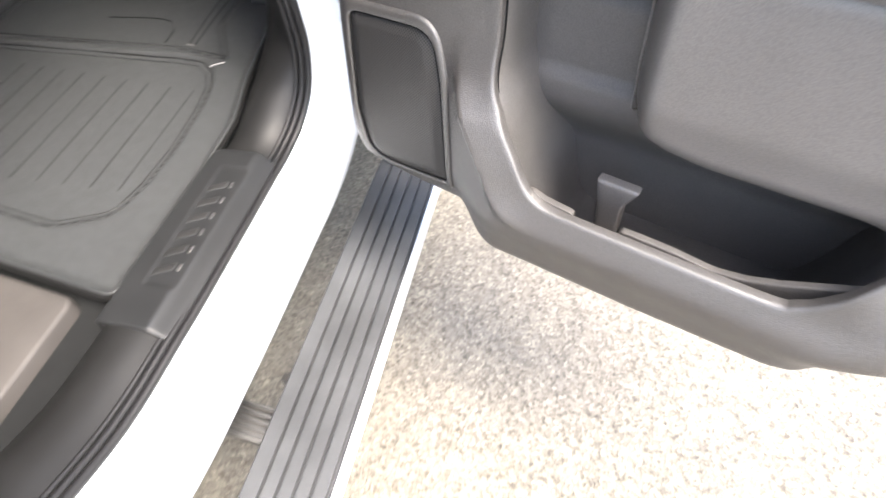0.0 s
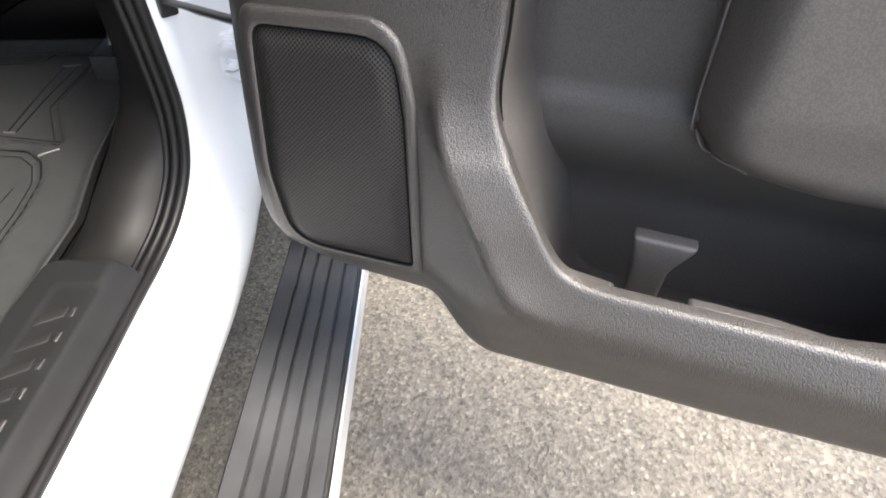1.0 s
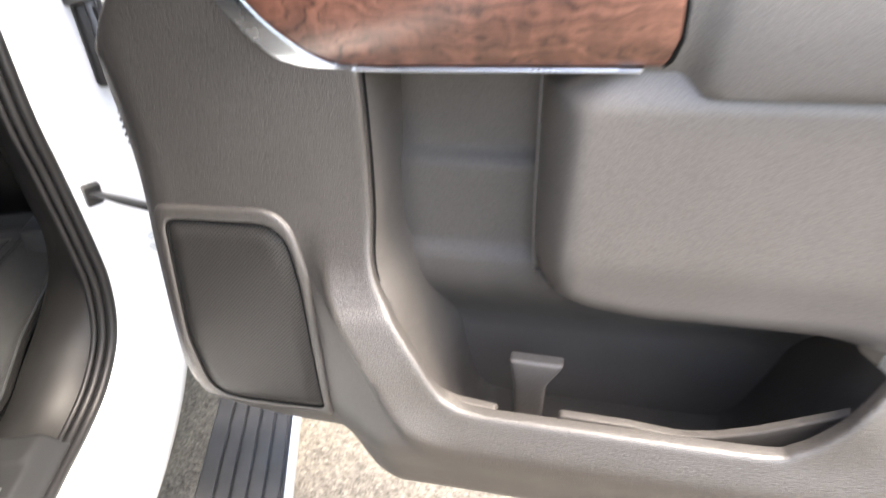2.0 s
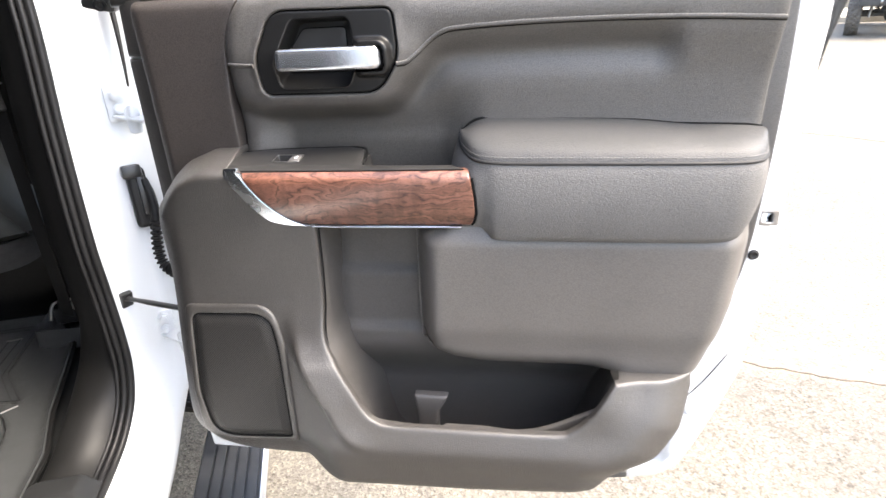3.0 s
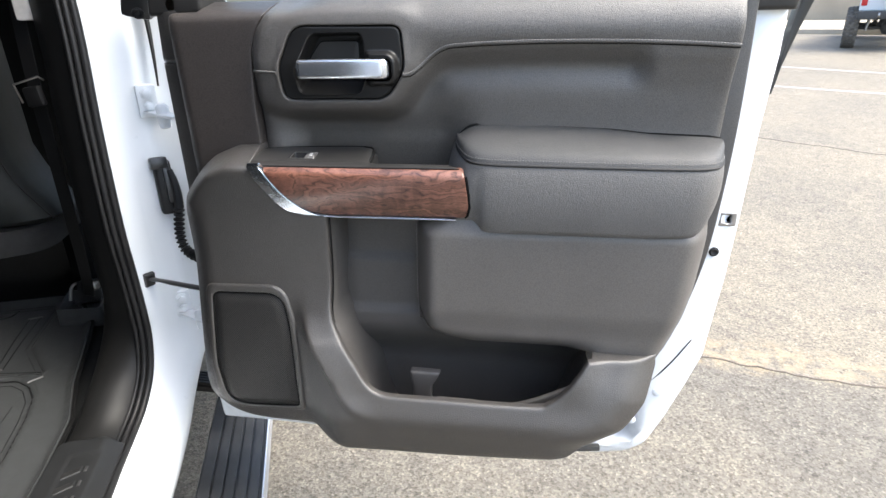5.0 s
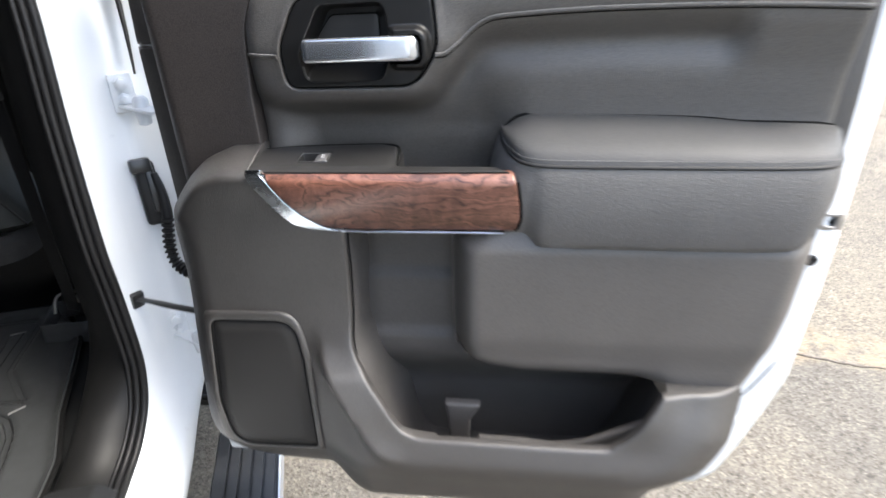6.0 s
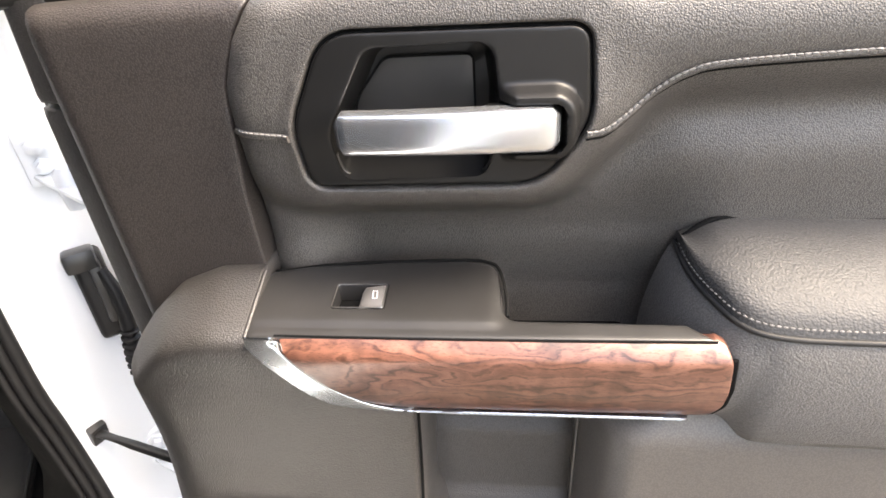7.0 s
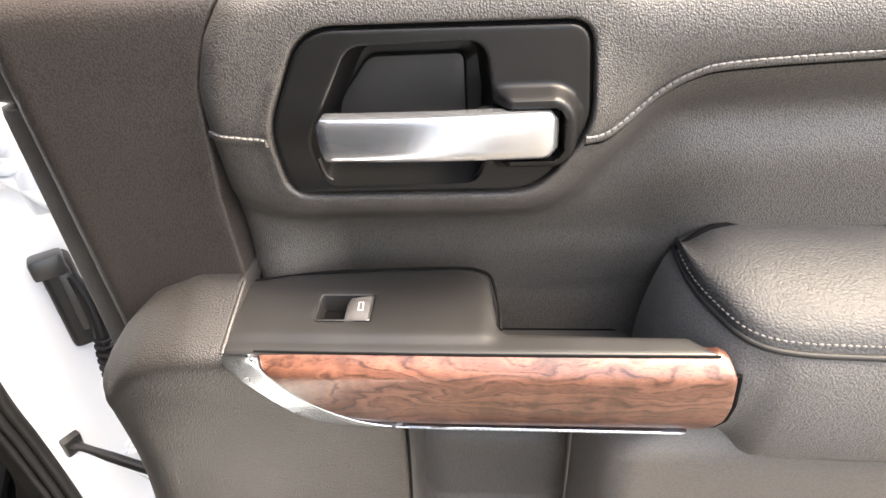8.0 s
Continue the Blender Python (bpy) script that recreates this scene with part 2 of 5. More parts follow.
def asphalt():
    m, nt, b = material("worn_asphalt")
    v = coords(nt)
    stones = nt.nodes.new("ShaderNodeTexVoronoi")
    stones.inputs["Scale"].default_value = 150.0
    nt.links.new(v, stones.inputs["Vector"])
    tone = ramp(nt, stones.outputs["Color"], [(0.0, (0.128, 0.116, 0.096)), (0.4, (0.205, 0.187, 0.155)), (0.75, (0.262, 0.239, 0.199)), (1.0, (0.390, 0.356, 0.298))])
    big = ramp(nt, noise_tex(nt, v, 1.1, 6, 0.6), [(0.3, (0.72, 0.72, 0.73)), (0.5, (0.86, 0.85, 0.835)), (0.72, (1.02, 0.99, 0.94))])
    mid = ramp(nt, noise_tex(nt, v, 14, 5), [(0.32, (0.82, 0.82, 0.83)), (0.7, (1.08, 1.08, 1.07))])
    pits = ramp(nt, noise_tex(nt, v, 75, 3, 0.6), [(0.34, (0.54, 0.51, 0.48)), (0.45, (0.90, 0.89, 0.87)), (0.7, (1.08, 1.06, 1.03))])
    out = tone
    for extra in (big, mid, pits):
        mul = nt.nodes.new("ShaderNodeMix")
        mul.data_type, mul.blend_type = "RGBA", "MULTIPLY"
        mul.inputs[0].default_value = 1.0
        nt.links.new(out, mul.inputs[6])
        nt.links.new(extra, mul.inputs[7])
        out = mul.outputs[2]
    nt.links.new(out, b.inputs["Base Color"])
    b.inputs["Roughness"].default_value = 0.85
    first = bump(nt, b, stones.outputs["Distance"], 0.5, 0.0030)
    bump(nt, b, noise_tex(nt, v, 60, 6, 0.65), 0.75, 0.009, first)
    # sandy silt washed along the long crack
    sep = nt.nodes.new("ShaderNodeSeparateXYZ")
    nt.links.new(v, sep.inputs[0])

    def math_node(op, p, q):
        n = nt.nodes.new("ShaderNodeMath")
        n.operation = op
        for k, val in enumerate((p, q)):
            if isinstance(val, (int, float)):
                n.inputs[k].default_value = val
            else:
                nt.links.new(val, n.inputs[k])
        return n.outputs[0]

    far = math_node("ADD", math_node("MULTIPLY", sep.outputs[0], 0.196), math_node("ADD", sep.outputs[1], -1.50))
    # the paving on the near side of the crack is greyer
    paved = ramp(nt, math_node("ADD", math_node("MULTIPLY", far, 2.0), 0.7), [(0.42, (0.70, 0.705, 0.712)), (0.60, (0.89, 0.875, 0.845))])
    mul = nt.nodes.new("ShaderNodeMix")
    mul.data_type, mul.blend_type = "RGBA", "MULTIPLY"
    mul.inputs[0].default_value = 1.0
    nt.links.new(out, mul.inputs[6])
    nt.links.new(paved, mul.inputs[7])
    out = mul.outputs[2]
    far = math_node("ADD", far, shift(nt, noise_tex(nt, v, 4.5, 5, 0.6), -0.16, 0.16))
    near = ramp(nt, shift(nt, math_node("ADD", math_node("MULTIPLY", far, 2.0), 0.5), 0.0, 1.0), [(0.30, (0, 0, 0)), (0.47, (1, 1, 1)), (0.55, (1, 1, 1)), (0.85, (0, 0, 0))])
    blotch = ramp(nt, noise_tex(nt, v, 16, 6, 0.7), [(0.42, (0, 0, 0)), (0.62, (0.85, 0.85, 0.85))])
    along = ramp(nt, math_node("MULTIPLY", sep.outputs[0], 0.25), [(0.12, (0, 0, 0)), (0.22, (1, 1, 1)), (0.75, (1, 1, 1)), (1.0, (0, 0, 0))])
    silt = nt.nodes.new("ShaderNodeMix")
    silt.data_type = "RGBA"
    nt.links.new(math_node("MULTIPLY", math_node("MULTIPLY", near, blotch), along), silt.inputs[0])
    nt.links.new(out, silt.inputs[6])
    silt.inputs[7].default_value = (0.285, 0.218, 0.138, 1)
    nt.links.new(silt.outputs[2], b.inputs["Base Color"])
    return m


def clear_glass():
    m, nt, b = material("tinted_window_glass")
    b.inputs["Transmission Weight"].default_value = 1.0
    b.inputs["Roughness"].default_value = 0.0
    b.inputs["IOR"].default_value = 1.1
    b.inputs["Base Color"].default_value = (0.55, 0.62, 0.58, 1)
    return m


PAINT, WALNUT, MESH, ASPHALT, GLASS = painted(), walnut(), perforated(), asphalt(), clear_glass()
CRACK = plain("crack_shadowed_grit", (0.09, 0.075, 0.06), 0.9, fine=60, spread=0.4)
GREY = plain("grey_switch_plastic", (0.13, 0.125, 0.12), 0.4, fine=80)
EDGE = plain("brushed_aluminium", (0.52, 0.52, 0.52), 0.45, metal=0.6, spread=0.06, fine=30)

# ---------------------------------------------------------------- building tools
from mathutils.geometry import delaunay_2d_cdt


def mesh(name, verts, faces, smooth=True):
    me = bpy.data.meshes.new(name)
    me.from_pydata([tuple(map(float, v)) for v in verts], [], [tuple(int(i) for i in f) for f in faces])
    bm = bmesh.new()
    bm.from_mesh(me)
    bmesh.ops.recalc_face_normals(bm, faces=bm.faces)
    bm.to_mesh(me)
    bm.free()
    if smooth:
        me.shade_smooth()
        me.set_sharp_from_angle(angle=radians(50))
    return me


def thing(name, at, label, category, group="", kind=""):
    e = new(name)
    e.empty_display_size = 0.1
    e.matrix_world = Matrix.Translation(at)
    return tagged(e, label, category, group, kind)


def part(name, me, mat, parent=None, label=""):
    ob = new(name, me)
    me.materials.clear()
    me.materials.append(mat)
    if parent is not None:
        ob.parent = parent
        root = parent
        while root.parent is not None:
            root = root.parent
        if parent is root:
            ob.matrix_parent_inverse = root.matrix_basis.inverted()
    return tagged(ob, label) if label else ob


def fillet(pts, n=6):
    """A closed outline from corners (a, b, radius), each rounded by its radius."""
    out, count = [], len(pts)
    for i in range(count):
        p = np.array(pts[i][:2], float)
        r = pts[i][2] if len(pts[i]) > 2 else 0.0
        if r <= 0:
            out.append(p)
            continue
        a, c = np.array(pts[i - 1][:2], float) - p, np.array(pts[(i + 1) % count][:2], float) - p
        la, lc = np.linalg.norm(a), np.linalg.norm(c)
        a, c = a / la, c / lc
        half = math.acos(max(-0.9999, min(0.9999, float(a @ c)))) / 2
        d = min(r / math.tan(half), 0.48 * la, 0.48 * lc)
        p0, p1 = p + a * d, p + c * d
        for k in range(n + 1):
            t = k / n
            out.append((1 - t) ** 2 * p0 + 2 * t * (1 - t) * p + t * t * p1)
    return np.array(out)


def resample(pts, step, closed=True):
    pts = np.asarray(pts, float)
    loop = np.vstack([pts, pts[:1]]) if closed else pts
    out = []
    for a, b in zip(loop[:-1], loop[1:]):
        n = max(1, int(math.ceil(np.linalg.norm(b - a) / step)))
        out += [a + (b - a) * k / n for k in range(n)]
    if not closed:
        out.append(loop[-1])
    return np.array(out)


def spline(pts, n=8):
    """An open smooth curve through points of any dimension."""
    p = np.asarray(pts, float)
    p = np.vstack([2 * p[0] - p[1], p, 2 * p[-1] - p[-2]])
    out = []
    for i in range(1, len(p) - 2):
        for k in range(n):
            t = k / n
            out.append(0.5 * (2 * p[i] + (p[i + 1] - p[i - 1]) * t + (2 * p[i - 1] - 5 * p[i] + 4 * p[i + 1] - p[i + 2]) * t * t
                              + (3 * p[i] - p[i - 1] - 3 * p[i + 1] + p[i + 2]) * t ** 3))
    out.append(p[-2])
    return np.array(out)


def away(p, line, closed=True):
    """Distance of points p (n, 2) from a polyline."""
    a = np.asarray(line, float)
    b = np.roll(a, -1, 0) if closed else a[1:]
    a = a if closed else a[:-1]
    best = np.full(len(p), 1e9)
    ab = b - a
    ll = (ab ** 2).sum(1) + 1e-12
    for k in range(0, len(p), 4000):
        q = p[k:k + 4000, None, :] - a[None]
        t = ((q * ab[None]).sum(2) / ll[None]).clip(0, 1)
        best[k:k + 4000] = np.sqrt((((q - t[..., None] * ab[None]) ** 2).sum(2)).min(1))
    return best


def inside(p, line):
    x, y = p[:, 0], p[:, 1]
    res = np.zeros(len(p), bool)
    a = np.asarray(line)
    for (x1, y1), (x2, y2) in zip(a, np.roll(a, -1, 0)):
        if y1 == y2:
            continue
        cut = ((y1 > y) != (y2 > y)) & (x < (x2 - x1) * (y - y1) / (y2 - y1) + x1)
        res ^= cut
    return res


def inset(line, d):
    a = np.asarray(line)
    t = np.roll(a, -1, 0) - np.roll(a, 1, 0)
    t /= np.linalg.norm(t, axis=1)[:, None] + 1e-12
    nrm = np.stack([-t[:, 1], t[:, 0]], 1)
    area = (a[:, 0] * np.roll(a[:, 1], -1) - np.roll(a[:, 0], -1) * a[:, 1]).sum()
    return a + nrm * d * (1 if area > 0 else -1)


def sheet(name, outline, place, cell=0.008, r=0.003, depth=0.02, holes=(), step=0.006):
    """A shaped panel: its outline in two coordinates, laid into space by place(a, b, back); back is how far behind the face.
    Edges are rounded by r and turned back by depth."""
    rings = [resample(o, step) for o in (outline, *holes)]
    pts, edges = [], []
    for n, ring in enumerate(rings):
        start = len(pts)
        pts += list(ring)
        edges += [(start + k, start + (k + 1) % len(ring)) for k in range(len(ring))]
    base = len(pts)
    inner = []
    for n, ring in enumerate(rings):
        for d in (0.12 * r, 0.45 * r, r):
            q = inset(ring, d if n == 0 else -d)
            ok = away(q, ring) > 0.8 * d
            inner.append(q[ok])
    lo, hi = rings[0].min(0), rings[0].max(0)
    gx, gy = np.meshgrid(np.arange(lo[0], hi[0], cell), np.arange(lo[1], hi[1], cell * 0.87))
    gx[1::2] += cell / 2
    g = np.stack([gx.ravel(), gy.ravel()], 1)
    g = g[inside(g, rings[0])]
    for ring in rings:
        g = g[away(g, ring) > r + 0.45 * cell]
    q = np.vstack(inner + [g])
    keep = inside(q, rings[0])
    for ring in rings[1:]:
        keep &= ~inside(q, ring)
    q = q[keep]
    res = delaunay_2d_cdt([Vector(p) for p in pts] + [Vector(p) for p in q], edges, [], 0, 1e-6)
    v2 = np.array([tuple(v) for v in res[0]])
    faces = [tuple(f) for f in res[2]]
    mid = np.array([v2[list(f)].mean(0) for f in faces])
    good = inside(mid, rings[0])
    for ring in rings[1:]:
        good &= ~inside(mid, ring)
    faces = [f for f, k in zip(faces, good) if k]
    dist = np.min([away(v2, ring) for ring in rings], axis=0)
    dd = np.clip(dist, 0, r)
    back = r - np.sqrt(np.maximum(0, r * r - (r - dd) ** 2))
    v3 = np.asarray(place(v2[:, 0], v2[:, 1], back))
    at = {}
    for k, src in enumerate(res[3]):
        for s in src:
            if s < base:
                at[s] = k
    extra, count = [], len(v3)
    start = 0
    for ring in rings:
        ids = [at[start + k] for k in range(len(ring)) if start + k in at]
        rb = np.asarray(place(v2[ids][:, 0], v2[ids][:, 1], np.full(len(ids), r + depth)))
        first = count + len(extra)
        extra += list(rb)
        for k in range(len(ids)):
            j = (k + 1) % len(ids)
            faces.append((ids[k], ids[j], first + j, first + k))
        start += len(ring)
    return mesh(name, np.vstack([v3, np.array(extra)]), faces)


def grid(name, rows, closed=False, caps=False):
    """Quads between rows of points; closed joins each row's ends."""
    rows = np.asarray(rows, float)
    m, n = rows.shape[:2]
    faces = []
    for i in range(m - 1):
        for k in range(n if closed else n - 1):
            j = (k + 1) % n
            faces.append((i * n + k, i * n + j, (i + 1) * n + j, (i + 1) * n + k))
    if caps:
        faces += [tuple(range(n)), tuple((m - 1) * n + k for k in range(n))]
    return mesh(name, rows.reshape(-1, 3), faces)


def tube(name, path, r, seg=8, closed=False, flat=1.0):
    """A round bar along a path; r may vary by point; flat squeezes it across."""
    p = np.asarray(path, float)
    rr = np.full(len(p), r) if np.isscalar(r) else np.asarray(r, float)
    t = np.roll(p, -1, 0) - np.roll(p, 1, 0) if closed else np.gradient(p, axis=0)
    t /= np.linalg.norm(t, axis=1)[:, None] + 1e-12
    rows = []
    up = np.array([0.0, 0.0, 1.0]) if abs(t[0][2]) < 0.9 else np.array([0.0, 1.0, 0.0])
    for k in range(len(p)):
        side = np.cross(t[k], up)
        side /= np.linalg.norm(side) + 1e-12
        up = np.cross(side, t[k])
        rows.append([p[k] + rr[k] * (math.cos(a) * side + flat * math.sin(a) * up) for a in np.linspace(0, 2 * math.pi, seg, endpoint=False)])
    if closed:
        rows.append(rows[0])
    return grid(name, rows, closed=True, caps=not closed)


def block(name, size, at, turn=(0, 0, 0), r=0.004, seg=2, taper=None):
    """A box with rounded edges."""
    bm = bmesh.new()
    bmesh.ops.create_cube(bm, size=1.0)
    for v in bm.verts:
        k = taper if taper and v.co.z > 0 else 1.0
        v.co = Vector((v.co.x * size[0] * k, v.co.y * size[1] * k, v.co.z * size[2]))
    bmesh.ops.bevel(bm, geom=bm.edges[:], offset=r, segments=seg, profile=0.6, affect="EDGES")
    bm.transform(Matrix.Translation(at) @ Euler([radians(a) for a in turn]).to_matrix().to_4x4())
    me = bpy.data.meshes.new(name)
    bm.to_mesh(me)
    bm.free()
    me.shade_smooth()
    me.set_sharp_from_angle(angle=radians(40))
    return me


def lathe(name, profile, at, axis, seg=24):
    """Turned about an axis: profile of (along, radius)."""
    ax = Vector(axis).normalized()
    side = ax.orthogonal().normalized()
    other = ax.cross(side)
    rows = [[np.array(Vector(at) + ax * h + (side * math.cos(a) + other * math.sin(a)) * q) for a in np.linspace(0, 2 * math.pi, seg, endpoint=False)] for h, q in profile]
    return grid(name, rows, closed=True, caps=True)


def joined(name, meshes):
    bm = bmesh.new()
    for me in meshes:
        bm.from_mesh(me)
    out = bpy.data.meshes.new(name)
    bm.to_mesh(out)
    bm.free()
    out.shade_smooth()
    out.set_sharp_from_angle(angle=radians(45))
    return out


def stitches(name, path, normal, length=0.0034, gap=0.0010, r=0.00055):
    """Separate short threads along a path, lying on the surface."""
    p = resample(path, 0.001, closed=False)
    s = np.r_[0, np.cumsum(np.linalg.norm(np.diff(p, axis=0), axis=1))]
    verts, faces, at = [], [], 0.0
    nrm = np.array(normal, float)
    while at + length < s[-1]:
        a, b = (np.array([np.interp(q, s, p[:, k]) for k in range(3)]) for q in (at, at + length))
        t = (b - a) / (np.linalg.norm(b - a) + 1e-9)
        w = np.cross(t, nrm)
        w /= np.linalg.norm(w) + 1e-9
        base = len(verts)
        for q, h in ((a, 0.2), (a + (b - a) * 0.2, 1.0), (b - (b - a) * 0.2, 1.0), (b, 0.2)):
            verts += [q + w * r * 1.3 * h, q + nrm * r * 1.4 * h, q - w * r * 1.3 * h]
        for k in range(3):
            for j in range(2):
                faces.append((base + 3 * k + j, base + 3 * k + j + 1, base + 3 * k + 4 + j, base + 3 * k + 3 + j))
        at += length + gap
    return mesh(name, verts, faces)


def easing(x, lo, hi):
    t = np.clip((np.asarray(x, float) - lo) / (hi - lo), 0, 1)
    return t * t * (3 - 2 * t)


def curve1(x, xs, ys):
    """Smooth interpolation through a few stations."""
    c = spline(np.stack([xs, ys], 1), 10)
    return np.interp(x, c[:, 0], c[:, 1])

# ---------------------------------------------------------------- the open rear door
# x runs along the door from its hinges, y goes out through it, z is up.
door = thing("truck_door", (0.25, 0.15, 0.49), "open white pickup rear door with dark brown-grey trim panel", "door")

BEZEL = fillet([(0.0495, 1.191, 0.05), (0.077, 1.2450, 0.030), (0.227, 1.243, 0.012), (0.231, 1.188, 0.045), (0.203, 1.148, 0.035), (0.052, 1.148, 0.014)])
POCKET_EDGE = np.array([(0.112, 0.985), (0.106, 0.87), (0.1055, 0.818), (0.121, 0.783), (0.147, 0.742), (0.161, 0.719), (0.175, 0.705), (0.199, 0.698), (0.26, 0.697), (0.42, 0.697), (0.452, 0.704), (0.474, 0.723), (0.491, 0.746), (0.507, 0.7695)])
POCKET_RIM = spline(POCKET_EDGE, 8)
SIDE_EDGE = np.array([(0.004, 1.0775), (-0.036, 1.0765), (-0.073, 1.0624), (-0.0986, 1.0409), (-0.122, 1.013), (-0.133, 0.985), (-0.139, 0.84), (-0.147, 0.664), (-0.133, 0.608), (-0.094, 0.581), (-0.030, 0.580), (0.046, 0.577)])
SIDE_CURVE = spline(SIDE_EDGE, 8)
BOTTOM_EDGE = np.array([(0.046, 0.577), (0.110, 0.578), (0.181, 0.580), (0.309, 0.582), (0.417, 0.588), (0.472, 0.592)])
RIGHT_EDGE = np.array([(0.512, 0.608), (0.530, 0.622), (0.565, 0.651), (0.598, 0.698), (0.612, 0.762)])


def lower_y(x, z):
    """How far out the lower moulding's face lies."""
    x, z = np.asarray(x, float), np.asarray(z, float)
    y = curve1(z, [0.46, 0.52, 0.57, 0.62, 0.65, 0.70, 0.80, 0.90, 1.0, 1.06, 1.12], [0.03, 0.026, 0.019, 0.008, -0.002, 0.000, 0.008, 0.017, 0.009, -0.003, -0.004])
    band = curve1(z, [0.46, 0.52, 0.57, 0.62, 0.66, 0.70, 0.74, 0.775, 0.80, 0.90], [-0.016, -0.022, -0.030, -0.0395, -0.0465, -0.035, -0.027, -0.017, -0.006, 0.016])
    q = np.stack([x.ravel(), z.ravel()], 1)
    rim_d = away(q, POCKET_RIM, False).reshape(x.shape)
    y = y + (band - y) * np.maximum(easing(x, 0.025, 0.125), 1 - easing(rim_d, 0.038, 0.070)) * (1 - easing(z, 0.79, 0.87))
    d = away(q, SIDE_CURVE, False).reshape(x.shape)
    amount = 0.030 - 0.016 * easing(x, -0.13, -0.03) * (1 - easing(z, 0.66, 0.75))
    side = amount * np.clip(1 - d / 0.052, 0, 1) ** 2
    u = 1 - d / 0.0215
    shoulder = 0.0315 * (u + np.sqrt(u * u + 0.022)) * (1 - 0.25 * easing(-x, 0.04, 0.12))
    y = y + side + (shoulder - side) * easing(z, 0.965, 1.035)
    d = away(q, BOTTOM_EDGE, False).reshape(x.shape)
    y = y + 0.007 * np.clip(1 - d / 0.02, 0, 1) ** 2
    d = away(q, RIGHT_EDGE, False).reshape(x.shape)
    y = y + 0.030 * np.clip(1 - d / 0.06, 0, 1) ** 2
    low = 1 - easing(z, 0.782, 0.826)
    at = 0.041 - 0.011 * easing(x, 0.12, 0.22)
    e = rim_d - at
    rise_in = np.where(e > 0, np.exp(-(e / 0.009) ** 2), np.clip(1 + e / at, 0, 1))
    crest = -(0.0108 - 0.0098 * easing(x, 0.11, 0.19)) * rise_in * low * (1 - easing(x, 0.44, 0.50))
    # behind the pocket the face leans back to meet the insert
    return y + crest + 0.016 * easing(z, 0.690, 0.772) * easing(x, 0.480, 0.550)


def face(fn, lift=0.0):
    return lambda a, b, back: np.stack([a, fn(a, b) - lift + back, b], 1)


def lower_place(a, b, back):
    near = away(np.stack([a, b], 1), POCKET_EDGE, False) < 0.006
    return np.stack([a, lower_y(a, b) + np.where(near & (b < 0.99), np.minimum(back, 0.012), back), b], 1)


lower_outline = fillet([(0.002, 1.0775), (-0.036, 1.0765, 0.03), (-0.073, 1.0624, 0.04), (-0.0986, 1.0409, 0.05), (-0.122, 1.013, 0.05), (-0.133, 0.985, 0.06), (-0.139, 0.84, 0.1),
                        (-0.147, 0.664, 0.06), (-0.133, 0.608, 0.05), (-0.094, 0.581, 0.05), (-0.030, 0.580, 0.05), (0.046, 0.577, 0.05), (0.110, 0.577, 0.06),
                        (0.181, 0.580, 0.1), (0.309, 0.582, 0.2), (0.417, 0.587, 0.1), (0.470, 0.592, 0.08), (0.517, 0.612, 0.08), (0.566, 0.653, 0.08), (0.598, 0.698, 0.08),
                        (0.612, 0.754, 0.03), (0.611, 0.7695), *[tuple(q) for q in POCKET_RIM[::-1]], (0.072, 0.9875), (0.052, 0.9965), (0.030, 1.0205), (0.0145, 1.0435), (0.0065, 1.056), (0.002, 1.060)])
lower = part("lower_panel", sheet("lower_panel", lower_outline, lower_place, cell=0.0048, r=0.004, depth=0.05), PLASTIC, door, "grained dark brown-grey plastic lower panel")

edge_z = np.linspace(1.0572, 1.0768, 14)
part("shoulder_edge", tube("shoulder_edge", np.stack([np.full(14, 0.0012), lower_y(np.full(14, 0.0012), edge_z) + 0.0010, edge_z], 1), 0.0018, 8), PLASTIC, lower)
# map pocket: walls that follow the rim, then the stepped back
rim = spline(POCKET_EDGE, 6)
rows = []
for x, z in rim:
    k = float(easing(0.80 - z, 0.0, 0.11))
    k = 0.0 if x < 0.12 and z > 0.8 else k
    y0 = float(lower_y(np.array([x]), np.array([z]))[0]) + 0.002
    rows.append([(x, y0 + 0.006, z - 0.001), (x + 0.003 * (1 - k), y0 + 0.014, z - 0.05 * k), (x + 0.004 * (1 - k), 0.050, z - 0.135 * k), (x + 0.010 * (1 - k), 0.165, z - 0.14 * k)])
pocket = part("map_pocket", grid("map_pocket", rows), POCKET, door, "deep moulded map pocket")


def back_y(x, z):
    y = 0.094 - 0.010 * easing(-z, -0.896, -0.880) - 0.010 * easing(-z, -0.804, -0.788)
    return y + 0.062 * easing(-z, -0.775, -0.66) + 0.004 * easing(x, 0.13, 0.10)


part("pocket_back", sheet("pocket_back", fillet([(0.085, 0.99), (0.58, 0.99), (0.58, 0.55), (0.085, 0.55)]), face(back_y), cell=0.006, depth=0.002), POCKET, pocket)
# the paler insert plastic stands in for light falling on the tab
part("divider_tab", sheet("divider_tab", fillet([(0.2185, 0.693, 0.003), (0.272, 0.692, 0.003), (0.267, 0.682, 0.02), (0.255, 0.660, 0.03), (0.252, 0.600), (0.222, 0.600), (0.222, 0.66, 0.02)]),
                          lambda a, b, back: np.stack([a, 0.045 + 0.010 * easing(-b, -0.69, -0.60) + back, b], 1), cell=0.006, r=0.004, depth=0.010), INSERT, pocket, "flared moulded divider tab")
